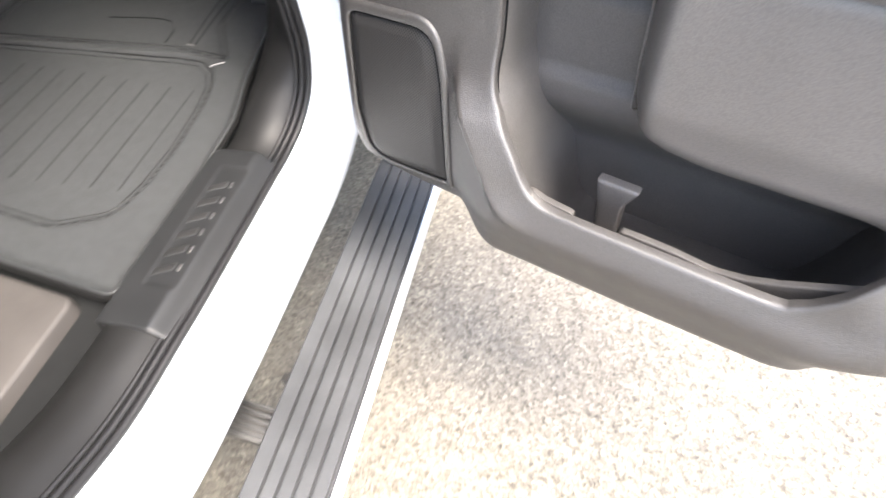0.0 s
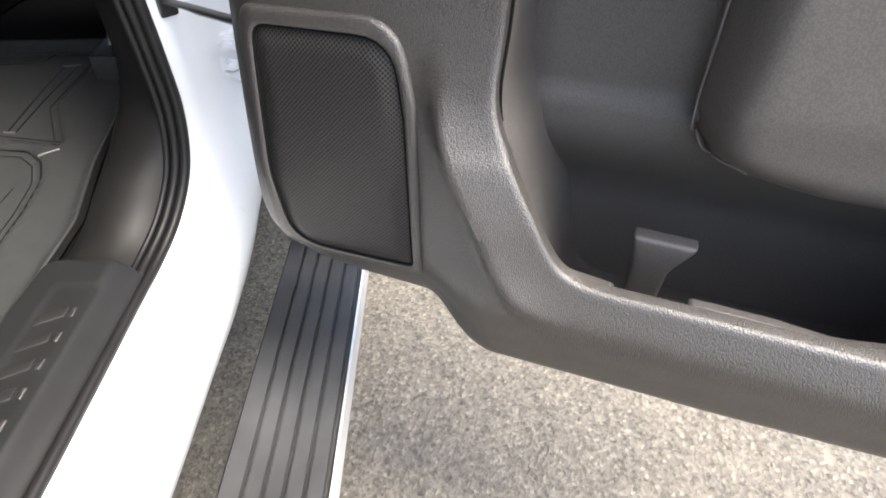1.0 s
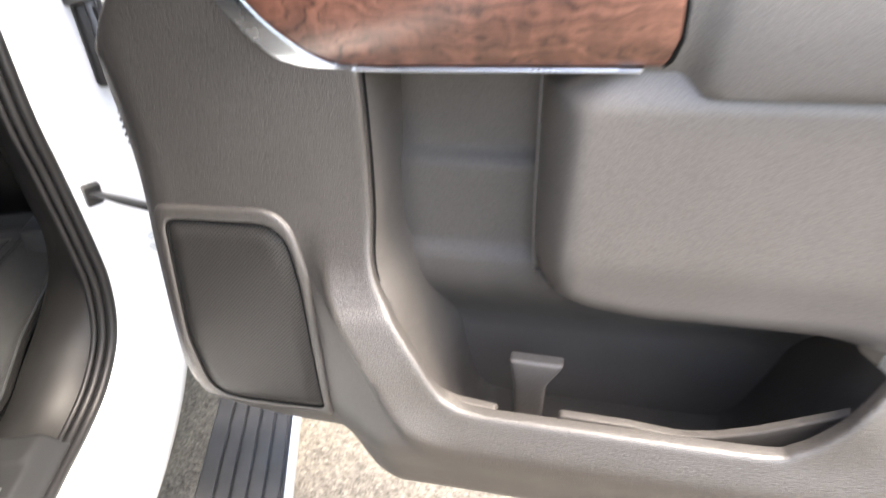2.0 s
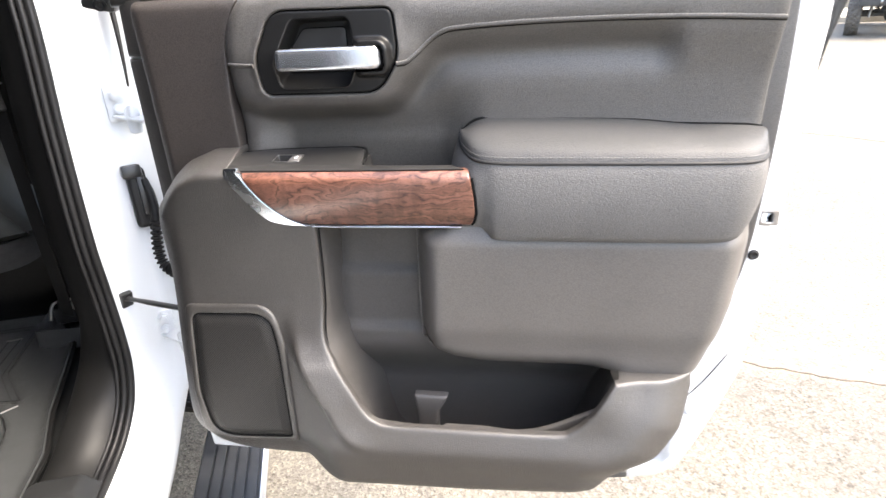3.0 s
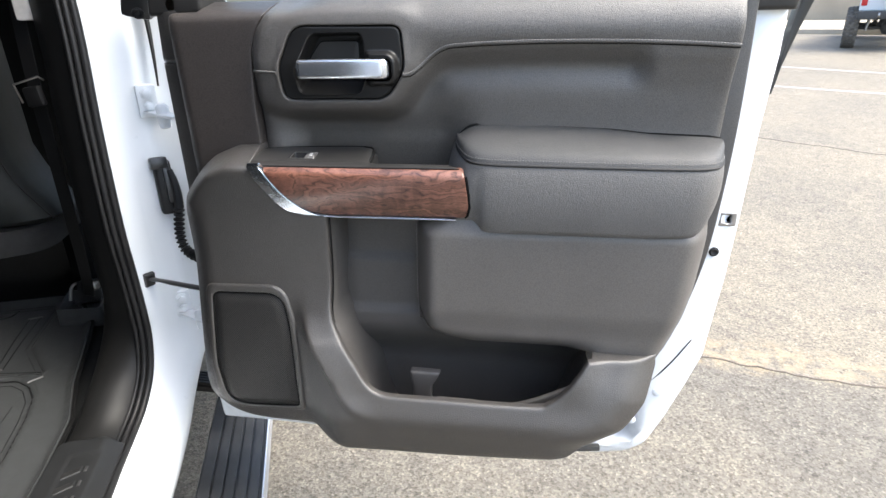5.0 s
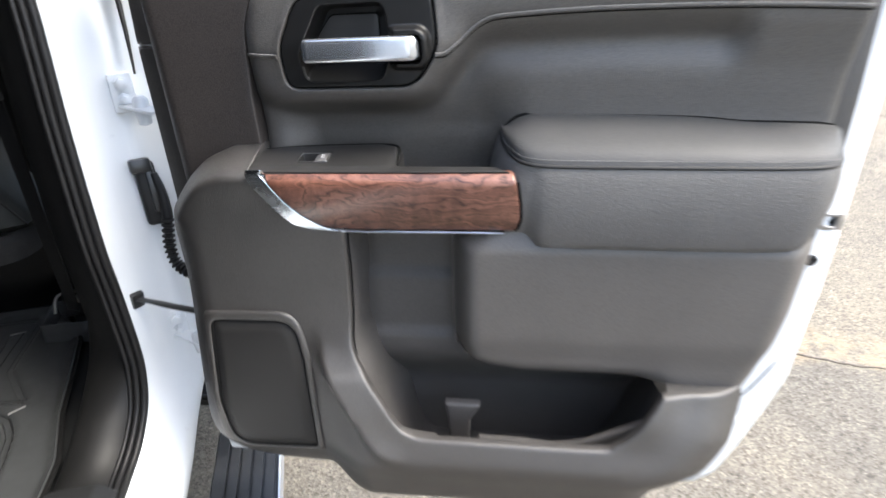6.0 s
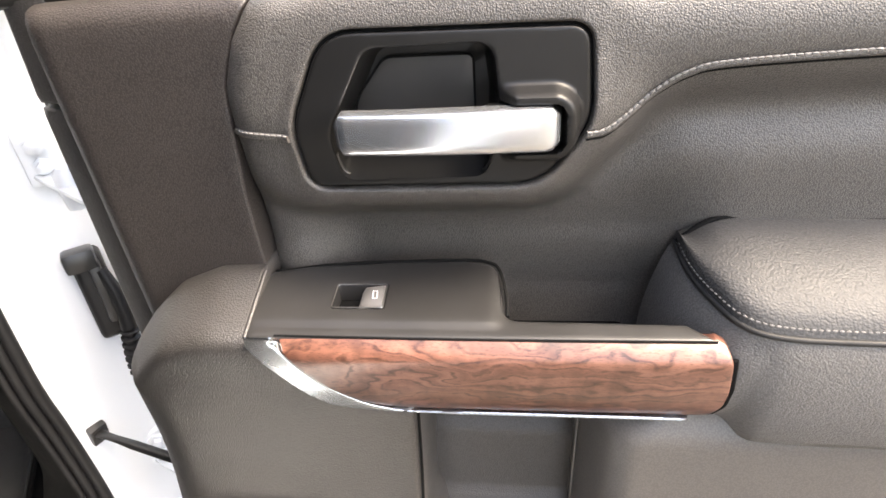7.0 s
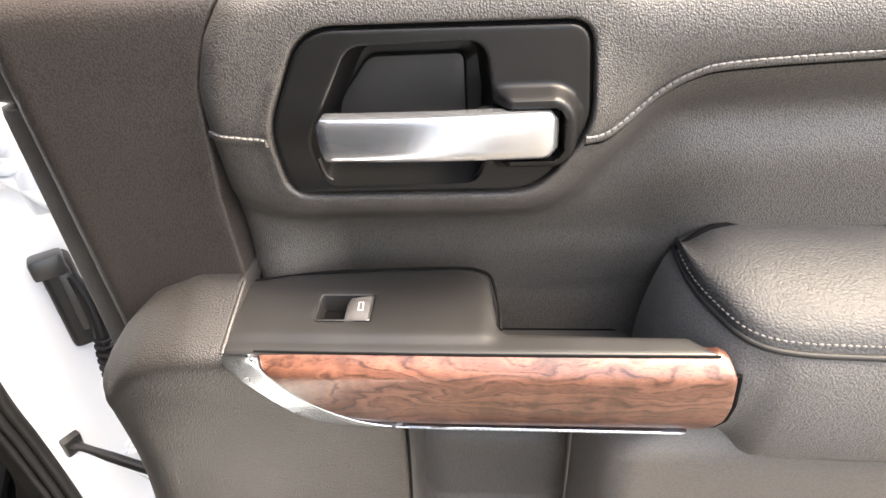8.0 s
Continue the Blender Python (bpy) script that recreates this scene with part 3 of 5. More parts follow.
# the liner's upright edge stands in two lengths, with a gap round the tab
for edge in ([(0.150, 0.688, 0.01), (0.175, 0.678, 0.02), (0.2125, 0.673, 0.005), (0.2125, 0.610), (0.150, 0.610)],
             [(0.269, 0.677, 0.006), (0.330, 0.676, 0.05), (0.375, 0.671, 0.05), (0.405, 0.677, 0.05), (0.434, 0.689, 0.05), (0.484, 0.716, 0.05), (0.520, 0.738), (0.520, 0.610), (0.269, 0.610)]):
    part("liner_edge", sheet("liner_edge", fillet(edge), lambda a, b, back: np.stack([a, 0.004 * easing(-b, -0.68, -0.62) + back, b - 0.003], 1), cell=0.006, r=0.0022, depth=0.006), POCKET, pocket)
wall_top = np.array([q for q in POCKET_RIM if q[1] > 0.80])
wall_top = wall_top[wall_top[:, 0] < 0.3]
part("seam_shade_line", tube("seam_shade_line", np.stack([wall_top[:, 0] + 0.0015, lower_y(wall_top[:, 0], wall_top[:, 1]) + 0.0085, wall_top[:, 1]], 1), np.interp(wall_top[:, 1], [0.80, 0.83], [0.0003, 0.0011]), 6), DARK, pocket)

# padded insert under the armrest
INSERT_ROLL = np.array([(0.262, 0.99), (0.2395, 0.97), (0.2375, 0.815), (0.243, 0.789), (0.257, 0.773), (0.285, 0.7655), (0.40, 0.7655), (0.63, 0.764)])
INSERT_RIGHT = np.array([(0.666, 1.0), (0.661, 0.93), (0.6555, 0.868), (0.645, 0.815), (0.629, 0.765)])


def insert_y(x, z):
    q = np.stack([x.ravel(), z.ravel()], 1)
    y = 0.010 + 0.006 * easing(z, 0.84, 0.79) + 0.012 * easing(z, 0.955, 0.985)
    d = away(q, INSERT_ROLL, False).reshape(x.shape)
    y = y + (0.050 - 0.026 * easing(x, 0.24, 0.34) - 0.022 * easing(x, 0.46, 0.54)) * np.clip(1 - d / (0.037 - 0.007 * easing(x, 0.24, 0.34)), 0, 1) ** 2
    d = away(q, INSERT_RIGHT, False).reshape(x.shape)
    return y + 0.035 * np.clip(1 - d / 0.035, 0, 1) ** 2


part("insert_panel", sheet("insert_panel", fillet([(0.262, 0.992), (0.2395, 0.97, 0.01), (0.2375, 0.800, 0.03), (0.250, 0.772, 0.02), (0.285, 0.7655, 0.03), (0.40, 0.7655, 0.1), (0.629, 0.764), (0.645, 0.815, 0.08), (0.6555, 0.868, 0.1), (0.661, 0.93, 0.1), (0.664, 0.992)]),
                           face(insert_y), cell=0.007, r=0.003, depth=0.03), INSERT, door, "smooth bulged insert below the armrest")
bead = spline(INSERT_ROLL[1:6] + (-0.0005, -0.0005), 8)
part("edge_bead", tube("edge_bead", np.stack([bead[:, 0], insert_y(bead[:, 0], bead[:, 1]) + 0.0012, bead[:, 1]], 1), 0.0013, 6), INSERT, door)

# upper, soft panels
SEAM = np.array([(0.040, 1.300), (0.031, 1.262), (0.018, 1.242), (0.006, 1.213), (0.003, 1.185), (-0.001, 1.135), (0.000, 1.014)])
STITCH = spline([(0.229, 1.182), (0.240, 1.183), (0.254, 1.193), (0.268, 1.205), (0.284, 1.215), (0.305, 1.2195), (0.377, 1.2225), (0.451, 1.223), (0.524, 1.222), (0.595, 1.2195), (0.668, 1.215)], 8)


def upper_y(x, z):
    y = curve1(z, [0.99, 1.07, 1.10, 1.15, 1.185, 1.205, 1.235, 1.255, 1.272, 1.29, 1.33], [0.080, 0.081, 0.083, 0.077, 0.067, 0.060, 0.054, 0.058, 0.070, 0.092, 0.15])
    line = np.interp(x, STITCH[:, 0], STITCH[:, 1])
    scoop = 0.017 * np.exp(-((z - line + 0.034) / 0.022) ** 2) * easing(x, 0.21, 0.29) * (1 - easing(x, 0.535, 0.575))
    q = np.stack([x.ravel(), z.ravel()], 1)
    d = away(q, BEZEL).reshape(x.shape)
    lip = -0.0026 * np.exp(-((d - 0.0038) / 0.0030) ** 2) * (1 - 0.4 * easing(z, 1.2, 1.24))
    seam = away(q, SEAM, False).reshape(x.shape)
    left = 0.009 * np.clip(1 - seam / 0.016, 0, 1) ** 2
    right = 0.004 * np.clip(1 - (0.672 - x) / 0.012, 0, 1) ** 2
    corner = 0.045 * easing(-x, -0.13, -0.05) * easing(z, 1.257, 1.281)
    y = y + scoop + right + corner - 0.004 + 0.032 * np.clip((1.172 - z) / 0.138, 0, 1) * easing(x, 0.02, 0.07) * (1 - easing(x, 0.27, 0.34))
    plateau = 0.0495 + 0.006 * easing(z, 1.20, 1.15)
    reach = 0.042 + 0.040 * (1 - easing(x, 0.02, 0.075)) * easing(z, 1.10, 1.16)
    return np.where(y > plateau, y + (plateau - y) * (1 - easing(d, 0.008, reach)), y) + lip + left


upper = part("upper_panel", sheet("upper_panel", fillet([(0.075, 1.283, 0.02), (0.036, 1.2805), (0.031, 1.262, 0.03), (0.018, 1.242, 0.03), (0.006, 1.213, 0.03), (0.003, 1.185, 0.05), (-0.001, 1.135, 0.1), (0.000, 1.014), (0.10, 1.014), (0.12, 0.986), (0.31, 0.986), (0.33, 1.014), (0.660, 1.014), (0.670, 1.10, 0.05), (0.669, 1.26, 0.05), (0.672, 1.300), (0.17, 1.300, 0.03)]),
                                  face(upper_y), cell=0.0055, r=0.0025, depth=0.02, holes=[inset(resample(BEZEL, 0.004), -0.0021)]), LEATHER, door, "soft-touch dark brown vinyl upper panel with piped seam")


def front_y(x, z):
    y = curve1(z, [1.0, 1.07, 1.15, 1.235, 1.256, 1.263, 1.270, 1.277, 1.283], [0.070, 0.068, 0.066, 0.063, 0.0635, 0.068, 0.086, 0.110, 0.132])
    return y + 0.016 * np.clip(1 - (x + 0.128) / 0.022, 0, 1) ** 2


part("front_panel", sheet("front_panel", fillet([(0.0345, 1.2805), (0.0295, 1.262, 0.03), (0.0165, 1.242, 0.03), (0.0045, 1.213, 0.03), (0.0015, 1.185, 0.05), (-0.0025, 1.135, 0.1), (-0.0015, 1.030), (-0.128, 1.010), (-0.126, 1.075, 0.1), (-0.122, 1.198, 0.1), (-0.119, 1.266, 0.004), (-0.078, 1.267), (-0.072, 1.2805)]),
                          face(front_y), cell=0.0065, r=0.0025, depth=0.03), FRONTP, door, "grained dark plastic panel ahead of the handle")
for lo, hi in ((0.96, 1.1955), (1.199, 1.300)):
    xa = lambda z: -0.1565 + 0.007 * max(0.0, z - 1.2) / 0.1
    part("edge_trim", sheet("edge_trim", np.array([(xa(lo), lo), (-0.120, lo), (-0.112, hi), (xa(hi), hi)]), lambda a, b, back: np.stack([a, 0.088 + 0.30 * np.clip(-0.135 - a, 0, 1) + back, b], 1), cell=0.01, r=0.003, depth=0.03), PLASTIC, door)
outer = spline([(0.692, 1.288), (0.691, 1.252), (0.692, 1.20), (0.692, 1.10), (0.688, 1.0), (0.680, 0.91), (0.662, 0.82), (0.644, 0.76), (0.619, 0.705)], 5)
inner = spline([(0.655, 1.288), (0.655, 1.252), (0.655, 1.20), (0.652, 1.10), (0.645, 1.0), (0.640, 0.91), (0.625, 0.82), (0.610, 0.76), (0.590, 0.705)], 5)
part("edge_trim", sheet("edge_trim", np.vstack([outer, inner[::-1]]), lambda a, b, back: np.stack([a, 0.084 + back, b], 1), cell=0.01, r=0.003, depth=0.02), PLASTIC, door, "dark return along the panel's rear edge")

# stitching and piping of the upper panel
def on_upper(pts, lift):
    a = np.asarray(pts, float)
    return np.stack([a[:, 0], upper_y(a[:, 0], a[:, 1]) - lift, a[:, 1]], 1)


part("piping", tube("piping", on_upper(STITCH - (0, 0.0012), -0.0006), 0.0027, 8), LEATHER, upper, "piped seam in the same vinyl")
tagged(part("stitching", stitches("stitching", on_upper(STITCH + (0, 0.0006), 0.0019), (0, -1, 0.2), gap=0.0005, r=0.0006), THREAD, upper, "row of pale grey stitches"), kind="stuff")
# dark tube paints the shadow line below the piped seam
part("seam_shade_line", tube("seam_shade_line", on_upper(STITCH - (0, 0.0044), 0.0004), 0.0008, 6), DARK, upper)
short = spline([(0.006, 1.1872), (0.02, 1.1868), (0.046, 1.1852)], 6)
part("piping", tube("piping", on_upper(short - (0, 0.0016), -0.0006), 0.0027, 8), LEATHER, upper)
tagged(part("stitching", stitches("stitching", on_upper(short + (0, 0.0002), 0.0019), (0, -1, 0.2), gap=0.0005, r=0.0006), THREAD, upper, "row of pale grey stitches"), kind="stuff")

# handle: bezel with its cup, chrome lever
CUP = fillet([(0.0715, 1.185, 0.02), (0.101, 1.236, 0.014), (0.174, 1.237, 0.012), (0.1775, 1.206, 0.006), (0.1765, 1.176, 0.006), (0.168, 1.155, 0.012), (0.0755, 1.154, 0.012)])


def bezel_y(x, z):
    y = 0.0480 + 0.006 * easing(z, 1.20, 1.15)
    qx, qz = np.abs(x - 0.1895) - 0.0185, np.abs(z - 1.1885) - 0.0075
    sd = np.hypot(np.maximum(qx, 0), np.maximum(qz, 0)) + np.minimum(np.maximum(qx, qz), 0) - 0.008
    start = easing(x, 0.176, 0.188)
    ridge = 0.0125 * (1 - easing(sd, 0.0038, 0.0100)) * easing(sd, -0.0012, 0.0003) * easing(z, 1.161, 1.171) * start
    return y - ridge + 0.006 * easing(-sd, 0.0, 0.003) * easing(x, 0.174, 0.180)


handle = part("handle_bezel", sheet("handle_bezel", BEZEL, face(bezel_y), cell=0.0015, r=0.0016, depth=0.012, holes=[CUP], step=0.003), HANDLE, door, "satin black handle surround with a finger cup")
cup = resample(CUP, 0.004)
mid_c = np.array([0.126, 1.195])
rows = []
for f, y in ((1.0, 0.050), (0.985, 0.060), (0.93, 0.074), (0.87, 0.0785), (0.5, 0.0795), (0.02, 0.0795)):
    q = mid_c + (cup - mid_c) * f
    rows.append(np.stack([q[:, 0], np.full(len(q), y), np.maximum(q[:, 1], 1.153 + (y - 0.050) * 0.62)], 1))
lip = cup[cup[:, 1] < 1.172]
lip = lip[np.argsort(np.arctan2(lip[:, 0] - 0.122, 1.30 - lip[:, 1]))]
# paler plastic puts the highlight of the cup's edge into colour
part("cup_lip_glint", tube("cup_lip_glint", np.stack([lip[:, 0], bezel_y(lip[:, 0], lip[:, 1]) + 0.0012, lip[:, 1]], 1), 0.0015, 8), SHELF, handle)
part("finger_cup", grid("finger_cup", rows, closed=True), HANDLE, handle)
plate = fillet([(0.080, 1.172, 0.006), (0.086, 1.200, 0.03), (0.106, 1.2245, 0.012), (0.1615, 1.2245, 0.005), (0.1615, 1.172, 0.006)])
part("cup_plate", sheet("cup_plate", plate, lambda a, b, back: np.stack([a, 0.0765 + back, b], 1), cell=0.012, r=0.0008, depth=0.004), SHELF, handle)
part("cup_gap", tube("cup_gap", np.stack([plate[:, 0], np.full(len(plate), 0.0774), plate[:, 1]], 1), 0.0011, 6, closed=True), DARK, handle)
rows = []
for t in np.linspace(0, 1, 30):
    x = 0.0795 + (0.2125 - 0.0795) * t
    e = min(t / 0.035, (1 - t) / 0.06, 1.0)
    e = math.sqrt(max(0.0, 1 - (1 - e) ** 2)) * 0.93 + 0.07
    mid_z, hz = 1.1895 + 0.0006 * math.sin(3 * t), (0.0128 + 0.0006 * t) * (0.55 + 0.45 * e)
    yf = 0.0315 - 0.004 * math.sin(math.pi * t) + 0.006 * (1 - e)
    hy = 0.0085 * e
    rows.append([(x, yf + hy - hy * math.copysign(abs(math.cos(a)) ** 0.45, math.cos(a)), mid_z + hz * math.copysign(abs(math.sin(a)) ** 0.55, math.sin(a))) for a in np.linspace(0, 2 * math.pi, 28, endpoint=False)])
lever = part("handle_lever", grid("handle_lever", rows, closed=True, caps=True), SATIN, handle, "satin chrome pull lever")
# near-black block added for the shade in the recess round the lever
part("lever_recess_shade", block("lever_recess_shade", (0.046, 0.012, 0.026), (0.191, 0.0470, 1.1890), r=0.005, seg=3), DARK, handle)
groove = resample(BEZEL, 0.004)
part("bezel_gap", sheet("bezel_gap", inset(groove, -0.006), lambda a, b, back: np.stack([a, 0.0535 + 0.006 * easing(b, 1.20, 1.15) + back, b], 1), cell=0.01, r=0.0005, depth=0.004, holes=[inset(groove, 0.004)]), DARK, handle)

# wood, chrome strip
WOOD_L = spline([(0.0232, 1.0598), (0.0280, 1.0540), (0.0368, 1.0400), (0.0513, 1.0200), (0.0715, 1.0000), (0.0880, 0.9895), (0.106, 0.9848), (0.140, 0.9838)], 6)


def wood_y(x, z):
    return curve1(z, [0.96, 0.982, 0.995, 1.015, 1.035, 1.046, 1.0515, 1.055, 1.060], [0.03, 0.0165, 0.0085, 0.001, -0.0030, -0.0042, -0.0035, 0.0008, 0.0082]) - 0.001 * np.sin(math.pi * (x - 0.03) / 0.3)


wood_outline = np.vstack([WOOD_L, fillet([(0.140, 0.9838), (0.3195, 0.9842, 0.008), (0.3245, 1.0030, 0.02), (0.3238, 1.022, 0.04), (0.3205, 1.0490, 0.012), (0.3175, 1.0580, 0.004), (0.311, 1.0600, 0.003)])[1:]])
wood = part("wood_trim", sheet("wood_trim", wood_outline, face(wood_y), cell=0.005, r=0.002, depth=0.004, step=0.004), WALNUT, door, "glossy figured walnut trim strip")
chrome_outline = np.vstack([WOOD_L[::-1] - (0.0008, 0.0008), [(0.0270, 1.0664)], spline([(0.0060, 1.0664), (0.0045, 1.0580), (0.0055, 1.0530), (0.0092, 1.0453), (0.0233, 1.0245), (0.0445, 0.9955), (0.061, 0.9865), (0.090, 0.9815), (0.14, 0.9800)], 6), [(0.3055, 0.9806), (0.3065, 0.9832), (0.145, 0.9829)]])
def chrome_y(x, z):
    return curve1(z, [0.96, 0.979, 0.984, 0.995, 1.015, 1.035, 1.050, 1.067], [0.017, 0.0125, 0.0112, 0.0072, 0.0016, -0.0016, -0.0030, -0.0042])


part("chrome_strip", sheet("chrome_strip", chrome_outline, lambda a, b, back: np.stack([a, chrome_y(a, b) + back, b - 1.1 * np.maximum(back, 0) * easing(b, 1.056, 1.063)], 1), cell=0.004, r=0.0014, depth=0.012, step=0.004), CHROME, door, "satin chrome sweep round the wood trim")

# dark tube paints the shadow beside the wood's right end
q = np.array([p for p in wood_outline if p[0] > 0.3165 and p[1] < 1.056])
part("joint_shade", tube("joint_shade", np.stack([q[:, 0] + 0.0016, wood_y(q[:, 0], q[:, 1]) + 0.0035, q[:, 1]], 1), 0.0022, 6), DARK, wood)
# switch shelf and tray
def pod_z(x, y):
    return 1.0598 + 0.150 * (np.clip(y, 0, 1) - 0.006) + 0.0020 * easing(y, 0.012, 0.019) * (1 - easing(x, 0.168, 0.182))


def sw(x, y):
    """Places round the window switch."""
    return 0.0575 + (x - 0.050) * 0.755, 0.030 + (y - 0.025) * 0.958


def on_pod(x, y, lift):
    a, b = sw(x, y)
    return (a, b, float(pod_z(np.float64(a), np.float64(b))) + lift)


WELL = fillet([(*sw(x, y), 0.002) for x, y in ((0.050, 0.025), (0.050, 0.049), (0.099, 0.049), (0.099, 0.025))])
pod_outline = fillet([(0.0005, 0.0045), (0.0005, 0.0670), (0.030, 0.0735, 0.04), (0.100, 0.0785, 0.1), (0.150, 0.0798, 0.012), (0.1735, 0.0735, 0.012), (0.1795, 0.022, 0.012), (0.296, 0.020, 0.004), (0.3135, 0.0055)])
pod = part("switch_shelf", sheet("switch_shelf", pod_outline, lambda a, b, back: np.stack([a, b, pod_z(a, b) - back], 1), cell=0.0035, r=0.0022, depth=0.012, holes=[WELL], step=0.004), SHELF, door, "matte black armrest shelf around the window switch")
part("tray", sheet("tray", fillet([(0.172, 0.030), (0.172, 0.118), (0.302, 0.118), (0.302, 0.030)]), lambda a, b, back: np.stack([a, b, 0.9915 - back], 1), cell=0.008, r=0.001, depth=0.004), TRAY, door, "black rubber tray liner")
part("tray_end", block("tray_end", (0.006, 0.060, 0.072), (0.1755, 0.050, 1.026), r=0.0015), SMOOTH, pod)
switch = part("window_switch", grid("window_switch", [[(*sw(x, y), z) for x, y in ((0.049, 0.024), (0.049, 0.050), (0.100, 0.050), (0.100, 0.024))] for z in (1.0540, 1.044)], closed=True, caps=True), DARK, door, "window switch in a black well")
well_top = np.array([(x, y, float(pod_z(np.float64(x), np.float64(y))) + 0.0001) for x, y in WELL])
part("switch_frame", tube("switch_frame", well_top, 0.0005, 6, closed=True), STEEL, switch)
rows = []
for x, dz in ((0.0745, -0.004), (0.078, 0.0), (0.086, 0.0010), (0.094, 0.0020), (0.0978, 0.0020), (0.0984, -0.004)):
    rows.append([on_pod(x, 0.0262, dz - 0.0026), on_pod(x, 0.0290, dz), on_pod(x, 0.0445, dz), on_pod(x, 0.0480, dz - 0.0018)])
rocker = part("rocker", grid("rocker", rows), GREY, switch, "grey rocker with a small window mark")
part("switch_icon", tube("switch_icon", [on_pod(x, y, 0.0019) for x, y in ((0.0880, 0.0325), (0.0872, 0.0400), (0.0912, 0.0400), (0.0922, 0.0325), (0.0880, 0.0325))], 0.0004, 4), ICON, switch)

# armrest
PIPE = spline([(0.300, 0.086, 1.0868), (0.3025, 0.062, 1.081), (0.307, 0.043, 1.0775), (0.3145, 0.025, 1.0745), (0.322, 0.012, 1.072), (0.333, 0.0035, 1.0702), (0.350, -0.0005, 1.069), (0.378, -0.002, 1.0682), (0.456, -0.004, 1.0677), (0.52, -0.004, 1.067), (0.60, -0.002, 1.066), (0.640, 0.004, 1.066), (0.659, 0.022, 1.0675), (0.669, 0.055, 1.073)], 6)
BACK = spline([(0.3005, 0.0875, 1.0885), (0.303, 0.088, 1.0915), (0.307, 0.088, 1.095), (0.3115, 0.088, 1.0993), (0.316, 0.088, 1.1027), (0.3225, 0.088, 1.106), (0.335, 0.088, 1.1085), (0.37, 0.088, 1.1085), (0.456, 0.088, 1.1055), (0.522, 0.088, 1.1025), (0.575, 0.088, 1.0965), (0.62, 0.087, 1.0945), (0.652, 0.086, 1.093), (0.668, 0.082, 1.091)], 6)
BASE = spline([(0.2845, 0.087, 0.972), (0.2875, 0.065, 0.971), (0.2915, 0.051, 0.97), (0.298, 0.036, 0.969), (0.306, 0.026, 0.968), (0.318, 0.019, 0.9675), (0.336, 0.012, 0.967), (0.37, 0.007, 0.9665), (0.456, 0.006, 0.966), (0.52, 0.006, 0.9655), (0.6, 0.008, 0.965), (0.632, 0.014, 0.966), (0.648, 0.032, 0.97), (0.656, 0.062, 0.976)], 6)
rows = []
for k in range(len(PIPE)):
    a, b = PIPE[k], BACK[k]
    rows.append([a + (b - a) * t + np.array([0, -0.005, 0.0100]) * math.sin(math.pi * t ** 0.6) for t in np.linspace(0, 1, 14)])
armrest = part("armrest_cushion", grid("armrest_cushion", rows), PAD, door, "padded dark leather armrest top with pale stitching")
rows = []
for k in range(len(PIPE)):
    a, b = PIPE[k], BASE[k]
    t1 = PIPE[min(k + 1, len(PIPE) - 1)] - PIPE[max(k - 1, 0)]
    out = np.array([t1[1], -t1[0], 0.0])
    out /= np.linalg.norm(out) + 1e-9
    row = [a + (b - a) * t + out * 0.0085 * math.sin(math.pi * min(1, t * 1.0)) ** 0.7 for t in np.linspace(0, 1, 14)]
    # the cushion's corner stays behind the end of the wood
    row = [np.array([x, y + max(0.0, float(wood_y(x, z)) + 0.003 - y) * float(1 - easing(x, 0.326, 0.350)) * float(1 - easing(z, 1.052, 1.066)), z]) for x, y, z in row]
    rows.append(row + [b - out * 0.012 + np.array([0, 0, -0.003])])
part("armrest_side", grid("armrest_side", rows), SIDE, armrest, "grained leather side of the armrest")
part("piping", tube("piping", PIPE + (0, -0.0004, -0.0008), 0.0020, 8), PIPING, armrest)
PAD_STITCH = [PIPE[k] + (BACK[k] - PIPE[k]) * 0.04 + np.array([0, -0.005, 0.0100]) * math.sin(math.pi * 0.04 ** 0.6) + (0, -0.0003, 0.0003) for k in range(2, len(PIPE) - 3)]
tagged(part("stitching", stitches("stitching", PAD_STITCH, (0, -0.5, 0.86), length=0.0026, gap=0.0012, r=0.00045), THREAD, armrest, "row of pale grey stitches"), kind="stuff")

# loudspeaker
SPK = fillet([(-0.095, 0.847, 0.016), (0.024, 0.849, 0.034), (0.0325, 0.79, 0.06), (0.037, 0.641, 0.014), (-0.015, 0.637, 0.05), (-0.090, 0.634, 0.080), (-0.104, 0.715, 0.1)])
SPK_OUT = fillet([(-0.110, 0.8605, 0.022), (0.029, 0.8635, 0.042), (0.0435, 0.80, 0.06), (0.047, 0.630, 0.020), (-0.015, 0.624, 0.06), (-0.106, 0.620, 0.090), (-0.119, 0.715, 0.1)])
speaker = part("speaker_frame", sheet("speaker_frame", SPK_OUT, lambda a, b, back: np.stack([a, lower_y(a, b) - 0.0045 + back, b], 1), cell=0.006, r=0.0045, depth=0.008, holes=[SPK], step=0.004), PLASTIC, door, "dark loudspeaker surround")


def grille_y(x, z):
    d = away(np.stack([x, z], 1), SPK)
    return lower_y(x, z) - 0.0008 - 0.0042 * easing(d, 0.002, 0.016)


part("speaker_grille", sheet("speaker_grille", inset(resample(SPK, 0.004), 0.0012), face(grille_y), cell=0.005, r=0.002, depth=0.004, step=0.005), MESH, speaker, "perforated dark speaker grille")
ring = resample(SPK, 0.004)
part("grille_gap", tube("grille_gap", np.stack([ring[:, 0], lower_y(ring[:, 0], ring[:, 1]) - 0.001, ring[:, 1]], 1), 0.0016, 6, closed=True), DARK, speaker)

